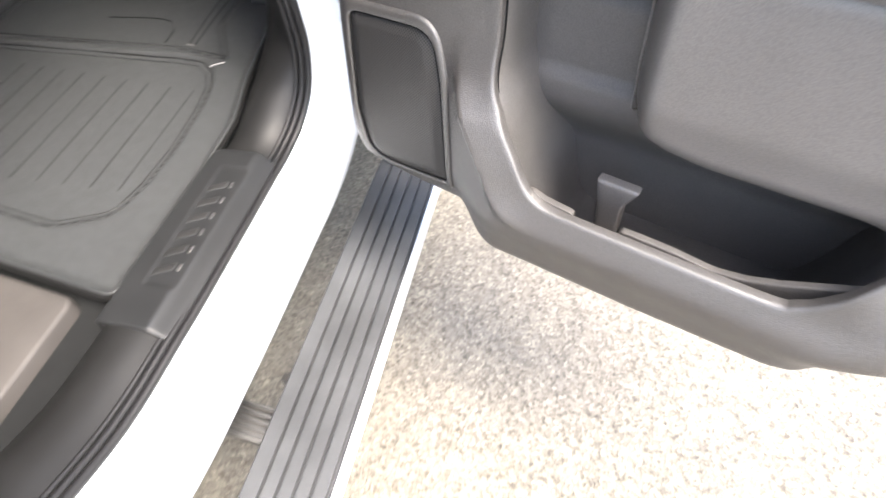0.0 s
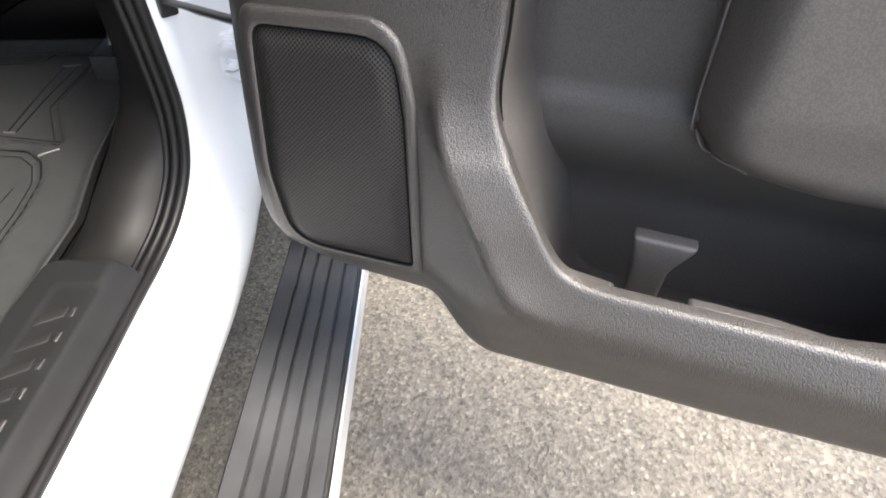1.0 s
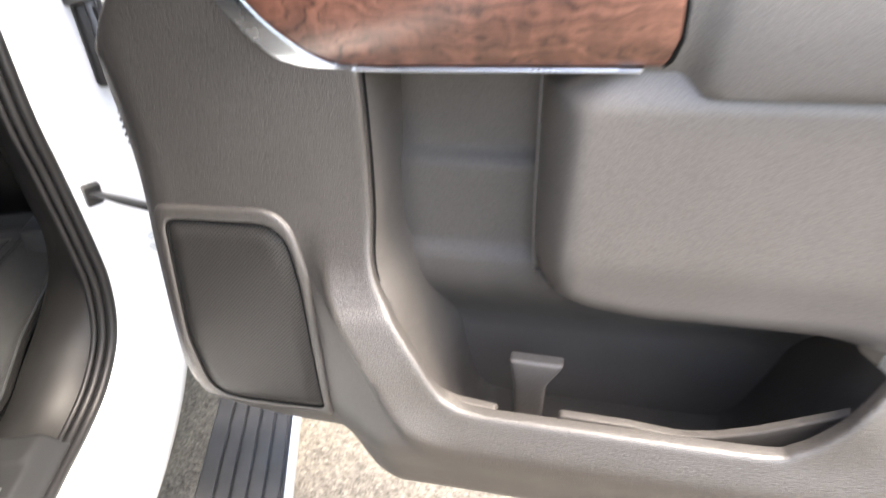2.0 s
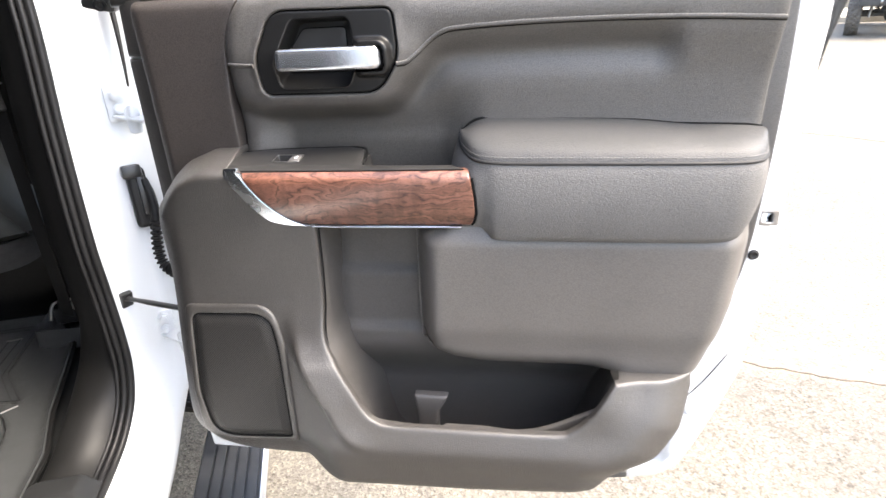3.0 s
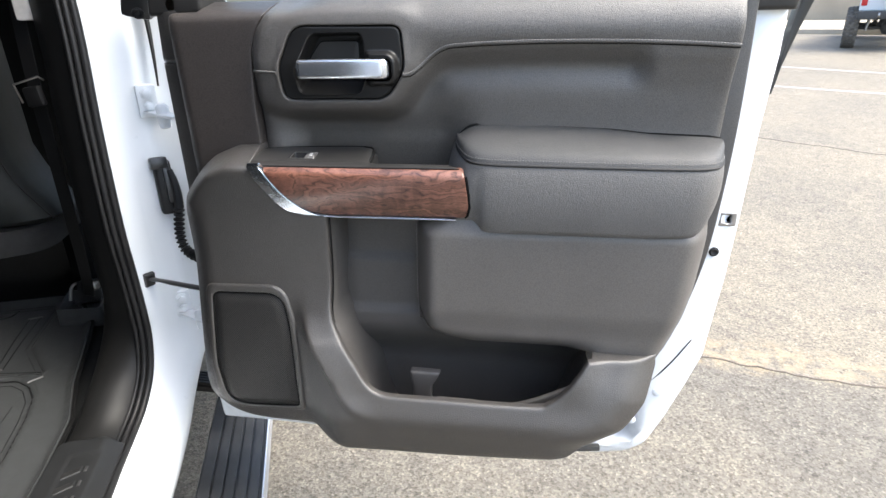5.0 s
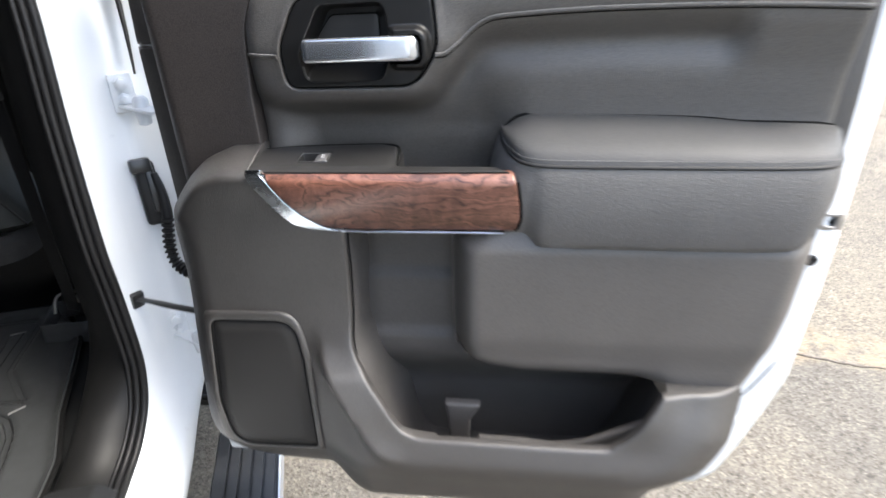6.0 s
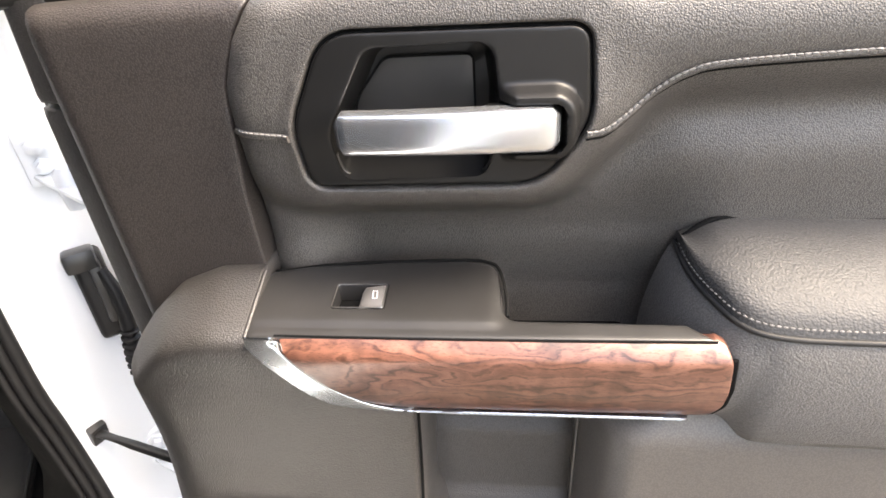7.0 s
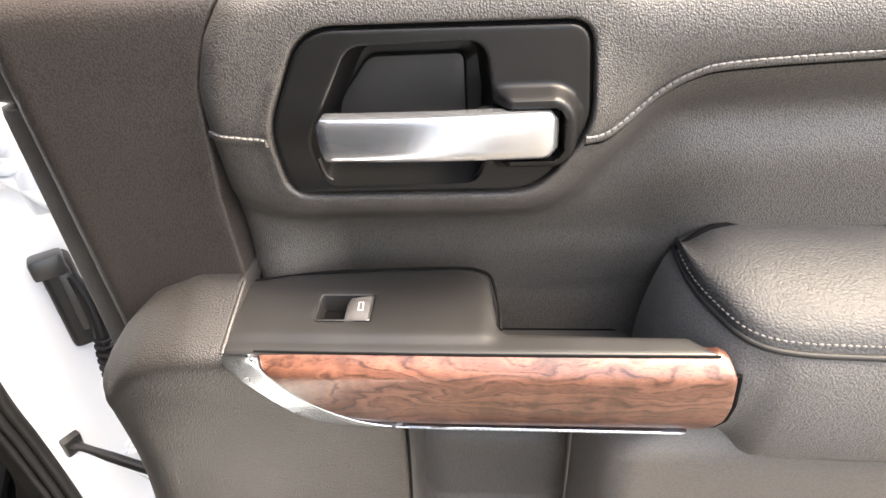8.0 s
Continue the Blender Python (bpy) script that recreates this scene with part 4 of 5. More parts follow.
# painted steel shell
shell_outline = fillet([(0.741, 1.300), (0.741, 1.198, 0.05), (0.734, 1.10, 0.2), (0.729, 0.955, 0.2), (0.724, 0.861, 0.1), (0.717, 0.785, 0.08), (0.711, 0.714, 0.08), (0.692, 0.657, 0.08), (0.664, 0.583, 0.08), (0.637, 0.524, 0.05),
                        (0.606, 0.502, 0.05), (0.55, 0.492, 0.06), (0.30, 0.492, 0.1), (-0.05, 0.505, 0.1), (-0.188, 0.507, 0.010), (-0.193, 0.60, 0.1), (-0.197, 0.72, 0.1), (-0.170, 0.80, 0.1), (-0.165, 1.300), (-0.105, 1.300), (-0.085, 1.268), (0.645, 1.268), (0.660, 1.300)])


def shell_y(x, z):
    y = 0.097 + 0.006 * easing(x, 0.62, 0.74) + 0.07 * easing(x, 0.0, 0.05) * (1 - easing(x, 0.58, 0.62)) * easing(z, 0.53, 0.56)
    step = away(np.stack([x, z], 1), shell_outline)
    return y + 0.010 * (1 - easing(step, 0.018, 0.026))


shell = part("door_shell", sheet("door_shell", shell_outline, face(shell_y), cell=0.012, r=0.010, depth=0.085), PAINT, door, "glossy white painted steel door shell")
part("outer_skin", sheet("outer_skin", inset(resample(shell_outline, 0.01), -0.008), lambda a, b, back: np.stack([a, 0.196 - back, b], 1), cell=0.03, r=0.006, depth=0.010), PAINT, door)
# rubber that runs along the shell's lower corner, plugs, latch, lamp
part("corner_seal", tube("corner_seal", spline([(0.600, 0.640, 0.0985), (0.626, 0.668, 0.0985), (0.655, 0.706, 0.0985), (0.683, 0.754, 0.0985)], 6)[:, [0, 2, 1]], np.interp(np.linspace(0, 1, 19), [0, 0.5, 1], [0.0016, 0.0018, 0.0008]), 6), RUBBER, shell)
for x, z in ((0.641, 0.648), (0.604, 0.586)):
    part("plug", lathe("plug", [(0, 0.008), (0.002, 0.008), (0.003, 0.006)], (x, 0.098, z), (0, -1, 0), 20), PAINT, shell, "white body plug")
latch = part("latch", sheet("latch", fillet([(0.693, 0.953, 0.003), (0.719, 0.953, 0.003), (0.718, 0.975, 0.003), (0.695, 0.975, 0.003)]), lambda a, b, back: np.stack([a, 0.1005 + back, b], 1), cell=0.006, r=0.001, depth=0.012, holes=[fillet([(0.697, 0.959, 0.003), (0.711, 0.957, 0.003), (0.711, 0.971, 0.003), (0.697, 0.971, 0.003)])]), STEEL, shell, "steel door latch plate")
part("latch_fork", block("latch_fork", (0.016, 0.006, 0.016), (0.704, 0.111, 0.964), r=0.002), DARK, latch)
part("grommet", lathe("grommet", [(0, 0.0075), (0.003, 0.0075), (0.0045, 0.005), (0.003, 0.002)], (0.694, 0.102, 0.911), (0, -1, 0), 20), RUBBER, shell, "black rubber grommet")
part("edge_reflector", block("edge_reflector", (0.050, 0.012, 0.012), (0.530, 0.090, 0.5215), (0, -7, 0), 0.005), BOARD, door, "dark lens at the door's lower edge")

# window frame, glass, belt seal
frame_rail = [("rear_post", [(0.676, 1.254), (0.740, 1.254), (0.744, 1.30), (0.725, 1.74), (0.660, 1.72), (0.674, 1.30)]),
              ("top_rail", [(0.725, 1.74), (-0.05, 1.74), (-0.06, 1.68), (0.66, 1.68)]),
              ("front_post", [(-0.163, 1.262), (-0.076, 1.2655), (-0.070, 1.31), (-0.03, 1.74), (-0.095, 1.74)])]
for name, q in frame_rail:
    part(name, sheet(name, np.array(q), lambda a, b, back: np.stack([a, 0.088 + 0.05 * np.clip(b - 1.3, 0, 1) + back, b], 1), cell=0.03, r=0.006, depth=0.07), SMOOTH, door, "dark window frame trim" if name == "rear_post" else "")
part("applique", sheet("applique", fillet([(0.752, 1.140), (0.759, 1.18, 0.05), (0.772, 1.228, 0.05), (0.795, 1.30), (0.772, 1.30), (0.757, 1.20)]), lambda a, b, back: np.stack([a, 0.150 + back, b], 1), cell=0.01, r=0.003, depth=0.02), GLOSSY, door, "black tapered exterior applique")
pane = part("window_pane", grid("window_pane", [[(-0.10, 0.150, 1.24), (0.70, 0.150, 1.24)], [(-0.05, 0.165, 1.70), (0.69, 0.165, 1.70)]]), GLASS, door, "tinted side window")
pane.visible_shadow = False
part("belt_seal", tube("belt_seal", [(x, 0.140, 1.268) for x in np.linspace(-0.12, 0.70, 20)], 0.010, 8), RUBBER, door)

# dark tubes along the joints, with the shading of these edges put in
part("joint_shade", tube("joint_shade", BACK + (0, -0.0075, -0.0005), 0.0020, 6), DARK, armrest)
q = spline([(0.004, 0.0683), (0.05, 0.0765), (0.10, 0.0797), (0.150, 0.0812), (0.167, 0.0785), (0.1755, 0.071), (0.1805, 0.045), (0.1815, 0.026)], 6)
part("joint_shade", tube("joint_shade", np.stack([q[:, 0], q[:, 1], pod_z(q[:, 0], q[:, 1]) - 0.0012], 1), 0.0013, 6), DARK, pod)
part("joint_shade", tube("joint_shade", [(x, 0.1085, 0.9922) for x in np.linspace(0.178, 0.290, 6)], 0.0011, 6), DARK, pod)
part("joint_shade", tube("joint_shade", [(x, 0.0060 - 0.001 * math.sin(math.pi * (x - 0.03) / 0.3), 1.0590) for x in np.linspace(0.0225, 0.312, 24)], 0.0009, 6), DARK, pod)

# ---------------------------------------------------------------- the truck's side
# o: outwards from the cab, s: forwards, both turned 21 degrees from the door's axes.
HEADING = radians(21)
CH, SH = math.cos(HEADING), math.sin(HEADING)


def W(o, s, z):
    return np.array([o * CH - s * SH, o * SH + s * CH, z])


def on_truck(rows):
    a = np.asarray(rows, float)
    return np.stack([a[..., 0] * CH - a[..., 1] * SH, a[..., 0] * SH + a[..., 1] * CH, a[..., 2]], -1)


truck = thing("pickup_truck", W(-0.9, 0.3, 0.0), "white crew-cab pickup truck with black running board", "pickup truck")
# the rubber line round the door opening: forwards, upwards, outwards
RIM = spline([(-0.84, 1.75, -0.34), (-0.80, 1.2, -0.26), (-0.74, 0.855, -0.262), (-0.60, 0.650, -0.270), (-0.42, 0.563, -0.276), (-0.25, 0.548, -0.277), (-0.095, 0.545, -0.278), (0.028, 0.543, -0.280), (0.099, 0.547, -0.277), (0.153, 0.571, -0.266),
              (0.196, 0.616, -0.255), (0.215, 0.679, -0.248), (0.214, 0.744, -0.245), (0.210, 0.839, -0.245), (0.205, 0.922, -0.245), (0.219, 1.094, -0.245), (0.243, 1.285, -0.245), (0.31, 1.55, -0.278), (0.34, 1.75, -0.34)], 6)
SILL_SECTION = np.array([(0, 0), (0.006, 0.003), (0.030, 0.016), (0.040, 0.023), (0.048, 0.030), (0.056, 0.040), (0.062, 0.050), (0.066, 0.075), (0.056, 0.11), (0.03, 0.15), (-0.02, 0.17)])
POST_SECTION = np.array([(0, 0), (0.006, 0.010), (0.028, 0.029), (0.048, 0.036), (0.057, 0.050), (0.068, 0.059), (0.110, 0.061), (0.130, 0.060), (0.143, 0.064), (0.150, 0.095), (0.150, 0.18)])
INNER_SILL = np.array([(-0.018, -0.002), (-0.036, -0.020), (-0.070, -0.027), (-0.098, -0.024), (-0.116, -0.002)])
INNER_POST = np.array([(-0.018, 0.0), (-0.035, 0.006), (-0.062, 0.026), (-0.088, 0.058), (-0.108, 0.11)])
tang = np.gradient(RIM[:, :2], axis=0)
tang /= np.linalg.norm(tang, axis=1)[:, None]


def rim_point(k, do, n):
    s, z, o = RIM[k]
    return (o + do, s + n * tang[k, 1], z - n * tang[k, 0])


def rim_sweep(a, b, first=0, last=None):
    rows = []
    for k in range(first, last or len(RIM)):
        m = float(easing(RIM[k, 1], 0.58, 0.74)) if RIM[k, 0] > -0.3 else float(easing(RIM[k, 1], 0.60, 0.9))
        sec = a * (1 - m) + b * m
        rows.append([rim_point(k, *q) for q in sec])
    return on_truck(rows)


part("body_side", grid("body_side", rim_sweep(SILL_SECTION, POST_SECTION)), PAINT, truck, "glossy white painted door opening and rocker")
part("opening_trim", grid("opening_trim", rim_sweep(INNER_SILL, INNER_POST)), SURROUND, truck, "black plastic trim inside the door opening")
for do, n, r in ((-0.004, -0.003, 0.0065), (-0.0145, -0.006, 0.0055), (-0.0245, -0.0075, 0.0042)):
    part("door_seal", tube("door_seal", on_truck([rim_point(k, do, n) for k in range(len(RIM))]), r, 8), RUBBER, truck, "black rubber weatherstrip")
gap_k = [k for k in range(len(RIM)) if 1.13 < RIM[k, 1] < 1.36 and RIM[k, 0] > 0]
part("pillar_gap", tube("pillar_gap", on_truck([rim_point(k, 0.088, 0.048) for k in gap_k]), np.linspace(0.0018, 0.0060, len(gap_k)), 6), SMOOTH, truck, "dark strip along the pillar seam")

SILLP = plain("satin_sill_plastic", (0.014, 0.0145, 0.015), 0.36, fine=120, bumps=0.06, gloss=0.3)
# sill plate with an embossed field of slanted bars
sill = part("sill_plate", sheet("sill_plate", fillet([(-0.286, -0.27, 0.003), (-0.286, 0.072, 0.004), (-0.388, 0.072, 0.02), (-0.390, -0.27, 0.003)]),
                                lambda a, b, back: on_truck(np.stack([a, b, 0.5775 - 0.022 * easing(a, -0.316, -0.284) - 0.0022 * easing(a, -0.359, -0.356) * (1 - easing(a, -0.312, -0.309)) * easing(b, -0.205, -0.202) * (1 - easing(b, 0.031, 0.034)) - back], 1)),
                                cell=0.004, r=0.003, depth=0.014), SILLP, truck, "black sill plate with an embossed field")
for k in range(6):
    s0 = -0.173 + 0.0325 * k
    part("embossed_bar", sheet("embossed_bar", fillet([(-0.355, s0 - 0.016, 0.002), (-0.328, s0 - 0.002, 0.002), (-0.328, s0 + 0.012, 0.002), (-0.355, s0 - 0.002, 0.002)]), lambda a, b, back: on_truck(np.stack([a, b, 0.5772 - back], 1)), cell=0.01, r=0.0012, depth=0.003), GLOSSY, sill)
    part("slot", sheet("slot", fillet([(-0.3235, s0 - 0.002, 0.001), (-0.319, s0 - 0.002, 0.001), (-0.319, s0 + 0.010, 0.001), (-0.3235, s0 + 0.010, 0.001)]), lambda a, b, back: on_truck(np.stack([a, b, 0.5768 - back], 1)), cell=0.01, r=0.0008, depth=0.003), STEEL, sill)

# cabin: floor and plain closing walls, added to keep the inside dark
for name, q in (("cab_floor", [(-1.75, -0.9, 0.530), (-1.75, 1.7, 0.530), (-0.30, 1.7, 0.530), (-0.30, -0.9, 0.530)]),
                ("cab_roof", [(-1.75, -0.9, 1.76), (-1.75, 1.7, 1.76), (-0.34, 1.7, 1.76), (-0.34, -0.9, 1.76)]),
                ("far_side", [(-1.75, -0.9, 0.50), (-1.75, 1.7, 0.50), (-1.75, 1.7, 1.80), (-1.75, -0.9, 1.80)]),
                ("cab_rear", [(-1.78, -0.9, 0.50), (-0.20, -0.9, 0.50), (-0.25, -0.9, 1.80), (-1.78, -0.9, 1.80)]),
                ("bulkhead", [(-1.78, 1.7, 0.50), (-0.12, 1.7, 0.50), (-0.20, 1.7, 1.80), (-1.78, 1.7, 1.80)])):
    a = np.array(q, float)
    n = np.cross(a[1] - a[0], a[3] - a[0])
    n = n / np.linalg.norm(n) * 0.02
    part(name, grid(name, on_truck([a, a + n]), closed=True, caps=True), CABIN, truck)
front = [[(-0.097 - 0.012 * (z - 0.85) ** 2 * 4 * (z > 0.85) - 0.06 * max(0, 0.56 - z) - 0.15 * max(0, z - 1.28), s, z) for s in (0.30, 0.31, 0.6, 1.0, 1.35)] for z in (0.47, 0.50, 0.56, 0.7, 0.85, 1.0, 1.15, 1.28, 1.5, 1.75)]
part("front_door", grid("front_door", on_truck(front)), PAINT, truck, "closed white front door")
# unseen body corner behind the opening, added to block sky light
quarter = [[(-0.110, s, z) for s in (-0.86, -0.90, -0.94)] for z in (0.55, 0.8, 1.1, 1.3, 1.75)]
part("quarter_panel", grid("quarter_panel", on_truck(quarter)), PAINT, truck)
# outer shell that closes the cab, and the wheels it stands on
roof = [[(o, s, 1.79 + 0.05 * (1 - ((o + 0.95) / 0.75) ** 4) - 0.05 * max(0.0, abs(s - 0.4) - 1.0)) for o in np.linspace(-1.66, -0.24, 12)] for s in np.linspace(-0.95, 1.75, 10)]
part("roof_skin", grid("roof_skin", on_truck(roof + [[(o, s, z - 0.02) for o, s, z in r] for r in roof[::-1]] + [roof[0]])), PAINT, truck, "white painted cab roof")
far_skin = [[(-1.80 + 0.12 * max(0.0, z - 1.2), s, z) for s in (-0.95, 0.0, 1.0, 1.75)] for z in (0.45, 0.8, 1.2, 1.5, 1.82)]
part("far_side_skin", grid("far_side_skin", on_truck(far_skin)), PAINT, truck)
part("rear_skin", grid("rear_skin", on_truck([[(-1.79, -0.935, z), (-0.9, -0.945, z), (-0.12 - 0.1 * max(0, z - 1.2), -0.935, z)] for z in (0.45, 0.8, 1.2, 1.5, 1.82)])), PAINT, truck)
for o in (-0.30, -1.62):
    for s in (-2.05, 1.95):
        wheel = part("wheel", lathe("wheel", [(-0.13, 0.24), (-0.135, 0.36), (-0.10, 0.40), (0.10, 0.40), (0.135, 0.36), (0.13, 0.24)], W(o, s, 0.40), W(1, 0, 0), 36), TYRE, truck, "black road tyre")
        part("rim", lathe("rim", [(-0.125, 0.03), (-0.10, 0.20), (-0.12, 0.245), (0.12, 0.245), (0.10, 0.20), (0.125, 0.03)], W(o, s, 0.40), W(1, 0, 0), 24), STEEL, wheel)
part("cargo_bed", block("cargo_bed", (1.68, 1.95, 0.46), W(-0.95, -1.94, 1.05), (0, 0, 21), 0.05, 3), PAINT, truck)
part("bonnet", block("bonnet", (1.66, 1.35, 0.34), W(-0.95, 2.44, 0.99), (0, 0, 21), 0.08, 3), PAINT, truck)
part("chassis_frame", joined("chassis_frame", [block("rail", (0.08, 5.0, 0.14), W(o, -0.1, 0.44), (0, 0, 21), 0.01) for o in (-0.55, -1.37)] + [block("axle", (1.3, 0.09, 0.09), W(-0.96, s, 0.40), (0, 0, 21), 0.02) for s in (-2.05, 1.95)]), CHASSIS, truck)
cap = part("pillar_cap", block("pillar_cap", (0.046, 0.040, 0.070), W(-0.150, 0.238, 1.296), (8, 12, 21), 0.008), GLOSSY, truck, "black pillar cap with a screw")
part("screw", lathe("screw", [(0, 0.009), (0.003, 0.009), (0.004, 0.006), (0.001, 0.004)], W(-0.150, 0.212, 1.268), W(0.2, -0.9, -0.35), 14), RUBBER, cap)

# running board: ribbed top swept along the truck
BOARD_Z = 0.356
prof = [(-0.232, BOARD_Z - 0.045), (-0.232, BOARD_Z - 0.006), (-0.228, BOARD_Z)]
for k in range(5):
    o = -0.222 + 0.0245 * k
    prof += [(o, BOARD_Z), (o + 0.0180, BOARD_Z), (o + 0.0190, BOARD_Z - 0.008), (o + 0.0235, BOARD_Z - 0.008)]
prof += [(-0.0985, BOARD_Z - 0.001), (-0.097, BOARD_Z - 0.006), (-0.099, BOARD_Z - 0.050), (-0.13, BOARD_Z - 0.06), (-0.20, BOARD_Z - 0.06)]
BOARD_ENDS = (-1.35, 1.45)
rows = [[(o + 0.020, s, z) for o, z in prof] for s in np.linspace(*BOARD_ENDS, 9)]
board = part("running_board", grid("running_board", on_truck(rows), closed=True, caps=True), BOARD, truck, "black ribbed running board")
rows = [[(o + 0.020, s, z) for o, z in ((-0.0975, BOARD_Z + 0.001), (-0.0945, BOARD_Z), (-0.0935, BOARD_Z - 0.006), (-0.0945, BOARD_Z - 0.042), (-0.0975, BOARD_Z - 0.042))] for s in np.linspace(*BOARD_ENDS, 9)]
part("bright_edge", grid("bright_edge", on_truck(rows), closed=True, caps=True), EDGE, board, "bright metal outer edge")
for s in (-0.27, 0.62):
    arm = part("board_bracket", block("board_bracket", (0.17, 0.060, 0.018), W(-0.28, s, 0.300), (0, 18, 21), 0.005), SMOOTH, board)
    for k in range(5):
        part("bracket_rib", block("bracket_rib", (0.13, 0.005, 0.010), W(-0.265, s - 0.024 + 0.012 * k, 0.3125), (0, 18, 21), 0.001), GLOSSY, arm)
    part("bolt", lathe("bolt", [(0, 0.012), (0.008, 0.012), (0.010, 0.008)], W(-0.226, s + 0.075, 0.315), (0, 0, 1), 6), SMOOTH, board)
part("floor_underside", grid("floor_underside", on_truck([[(-1.7, s, 0.40), (-0.30, s, 0.40)] for s in (-2.0, 1.7)])), CHASSIS, truck)

# hinges, check strap and wiring belong to the door and reach to the pillar
for hz, ps in ((1.125, W(-0.176, 0.262, 1.125)), (0.730, W(-0.190, 0.258, 0.730))):
    hx = np.array([-0.172, 0.128, hz])
    hinge = part("hinge", block("hinge", (0.030, 0.032, 0.056), np.array(ps) - (0.006, -0.0078, 0), (0, 0, -52), 0.004), PAINT, door, "white painted door hinge")
    mid = (np.array(ps) + hx) / 2
    ang = math.degrees(math.atan2(hx[1] - ps[1], hx[0] - ps[0]))
    for dz in (-0.018,):
        part("hinge_leaf", block("hinge_leaf", (float(np.linalg.norm(hx[:2] - ps[:2])) + 0.01, 0.024, 0.005), (mid[0], mid[1], hz + dz), (0, 0, ang), 0.002), PAINT, hinge)
    part("hinge_pin", lathe("hinge_pin", [(-0.042, 0.004), (-0.040, 0.009), (-0.022, 0.011), (-0.006, 0.011), (0.000, 0.006)], (mid[0], mid[1], hz), (0, 0, 1), 18), PAINT, hinge)
    part("hinge_bolt", lathe("hinge_bolt", [(0, 0.011), (0.004, 0.011), (0.005, 0.008), (0.012, 0.008), (0.013, 0.006)], np.array(ps) + (0.003, -0.004, 0.014), (0.6, -0.78, 0), 6), PAINT, hinge)
    part("hinge_bolt", lathe("hinge_bolt", [(0, 0.009), (0.004, 0.009), (0.005, 0.006), (0.010, 0.006), (0.011, 0.004)], np.array(ps) + (0.003, -0.004, -0.008), (0.6, -0.78, 0), 6), PAINT, hinge)
a, b = np.array([-0.310, 0.132, 0.803]), np.array([-0.160, 0.088, 0.810])
strap = part("check_strap", tube("check_strap", spline([a, a + (b - a) * 0.3 + (0, 0, 0.001), a + (b - a) * 0.6, b], 5), [0.0075, 0.007, 0.006, 0.0052, 0.0048, 0.0048, 0.0052, 0.0055, 0.006, 0.006, 0.006, 0.006, 0.006, 0.006, 0.006, 0.006], 8, flat=0.7), GLOSSY, door, "black door check strap")
part("strap_mount", block("strap_mount", (0.030, 0.020, 0.028), a + (0.004, 0.002, 0.001), (0, 14, -24), 0.003), GLOSSY, strap)
plug = part("wiring_plug", block("wiring_plug", (0.034, 0.030, 0.100), (-0.255, 0.176, 0.972), (0, -6, -50), 0.008, 3), RUBBER, door, "black wiring connector with corrugated boot")
part("plug_cap", block("plug_cap", (0.030, 0.030, 0.022), (-0.254, 0.168, 1.018), (0, -10, -50), 0.005), GLOSSY, plug)
part("plug_latch", block("plug_latch", (0.012, 0.012, 0.070), (-0.238, 0.164, 0.982), (0, -10, -50), 0.003), GLOSSY, plug)
neck = spline([(-0.235, 0.168, 1.006), (-0.228, 0.166, 0.981), (-0.225, 0.163, 0.956), (-0.225, 0.16, 0.936)], 5)
part("boot_neck", tube("boot_neck", neck, np.interp(np.linspace(0, 1, len(neck)), [0, 0.3, 1], [0.0055, 0.007, 0.0085]), 12), RUBBER, plug)
bp = spline([(-0.225, 0.16, 0.936), (-0.2291, 0.157, 0.9094), (-0.2302, 0.154, 0.8841), (-0.224, 0.15, 0.862), (-0.207, 0.145, 0.85), (-0.18, 0.138, 0.843)], 12)
part("corrugated_boot", tube("corrugated_boot", bp, [(0.0062, 0.0098, 0.0098, 0.0062)[k % 4] for k in range(len(bp))], 14), RUBBER, plug)

# things in the cabin
seat = thing("front_seat", W(-0.80, 0.85, 0.53), "dark grey front seat seen from behind", "car seat")


def seat_shell(name, widths, front, backw, mat, label=""):
    rows = []
    for (z, w), f, bk in zip(widths, front, backw):
        ring = []
        for a in np.linspace(0, 2 * math.pi, 28, endpoint=False):
            c, sn = math.copysign(abs(math.cos(a)) ** 0.45, math.cos(a)), math.copysign(abs(math.sin(a)) ** 0.45, math.sin(a))
            ring.append((-0.80 + w * c, (f + bk) / 2 + (f - bk) / 2 * sn, z))
        rows.append(ring)
    return part(name, grid(name, on_truck(rows), closed=True, caps=True), mat, seat, label)


seat_shell("seat_back", [(0.812, 0.27), (0.828, 0.292), (0.875, 0.266), (0.92, 0.244), (0.98, 0.228), (1.1, 0.240), (1.3, 0.255), (1.5, 0.22), (1.53, 0.15)], [0.80, 0.82, 0.81, 0.80, 0.79, 0.76, 0.72, 0.66, 0.64], [0.60, 0.575, 0.565, 0.56, 0.555, 0.53, 0.50, 0.50, 0.54], SEAT, "smooth dark seat-back shell")
seat_shell("seat_skirt", [(0.735, 0.22), (0.745, 0.255), (0.79, 0.262), (0.806, 0.25)], [0.9, 0.91, 0.91, 0.9], [0.60, 0.575, 0.565, 0.575], FABRIC, "grey cloth seat skirt")
part("seat_piping", tube("seat_piping", on_truck(spline([(-0.512, 0.585, 0.830), (-0.538, 0.580, 0.875), (-0.560, 0.574, 0.92), (-0.577, 0.568, 0.98), (-0.572, 0.55, 1.08), (-0.565, 0.535, 1.18), (-0.560, 0.525, 1.30)], 6)), 0.002, 6), FABRIC, seat, "pale seam along the seat's edge")
for o in (-0.60, -1.0):
    part("seat_rail", block("seat_rail", (0.05, 0.50, 0.20), W(o, 1.10, 0.635), (0, 0, 21), 0.01), DARK, seat)

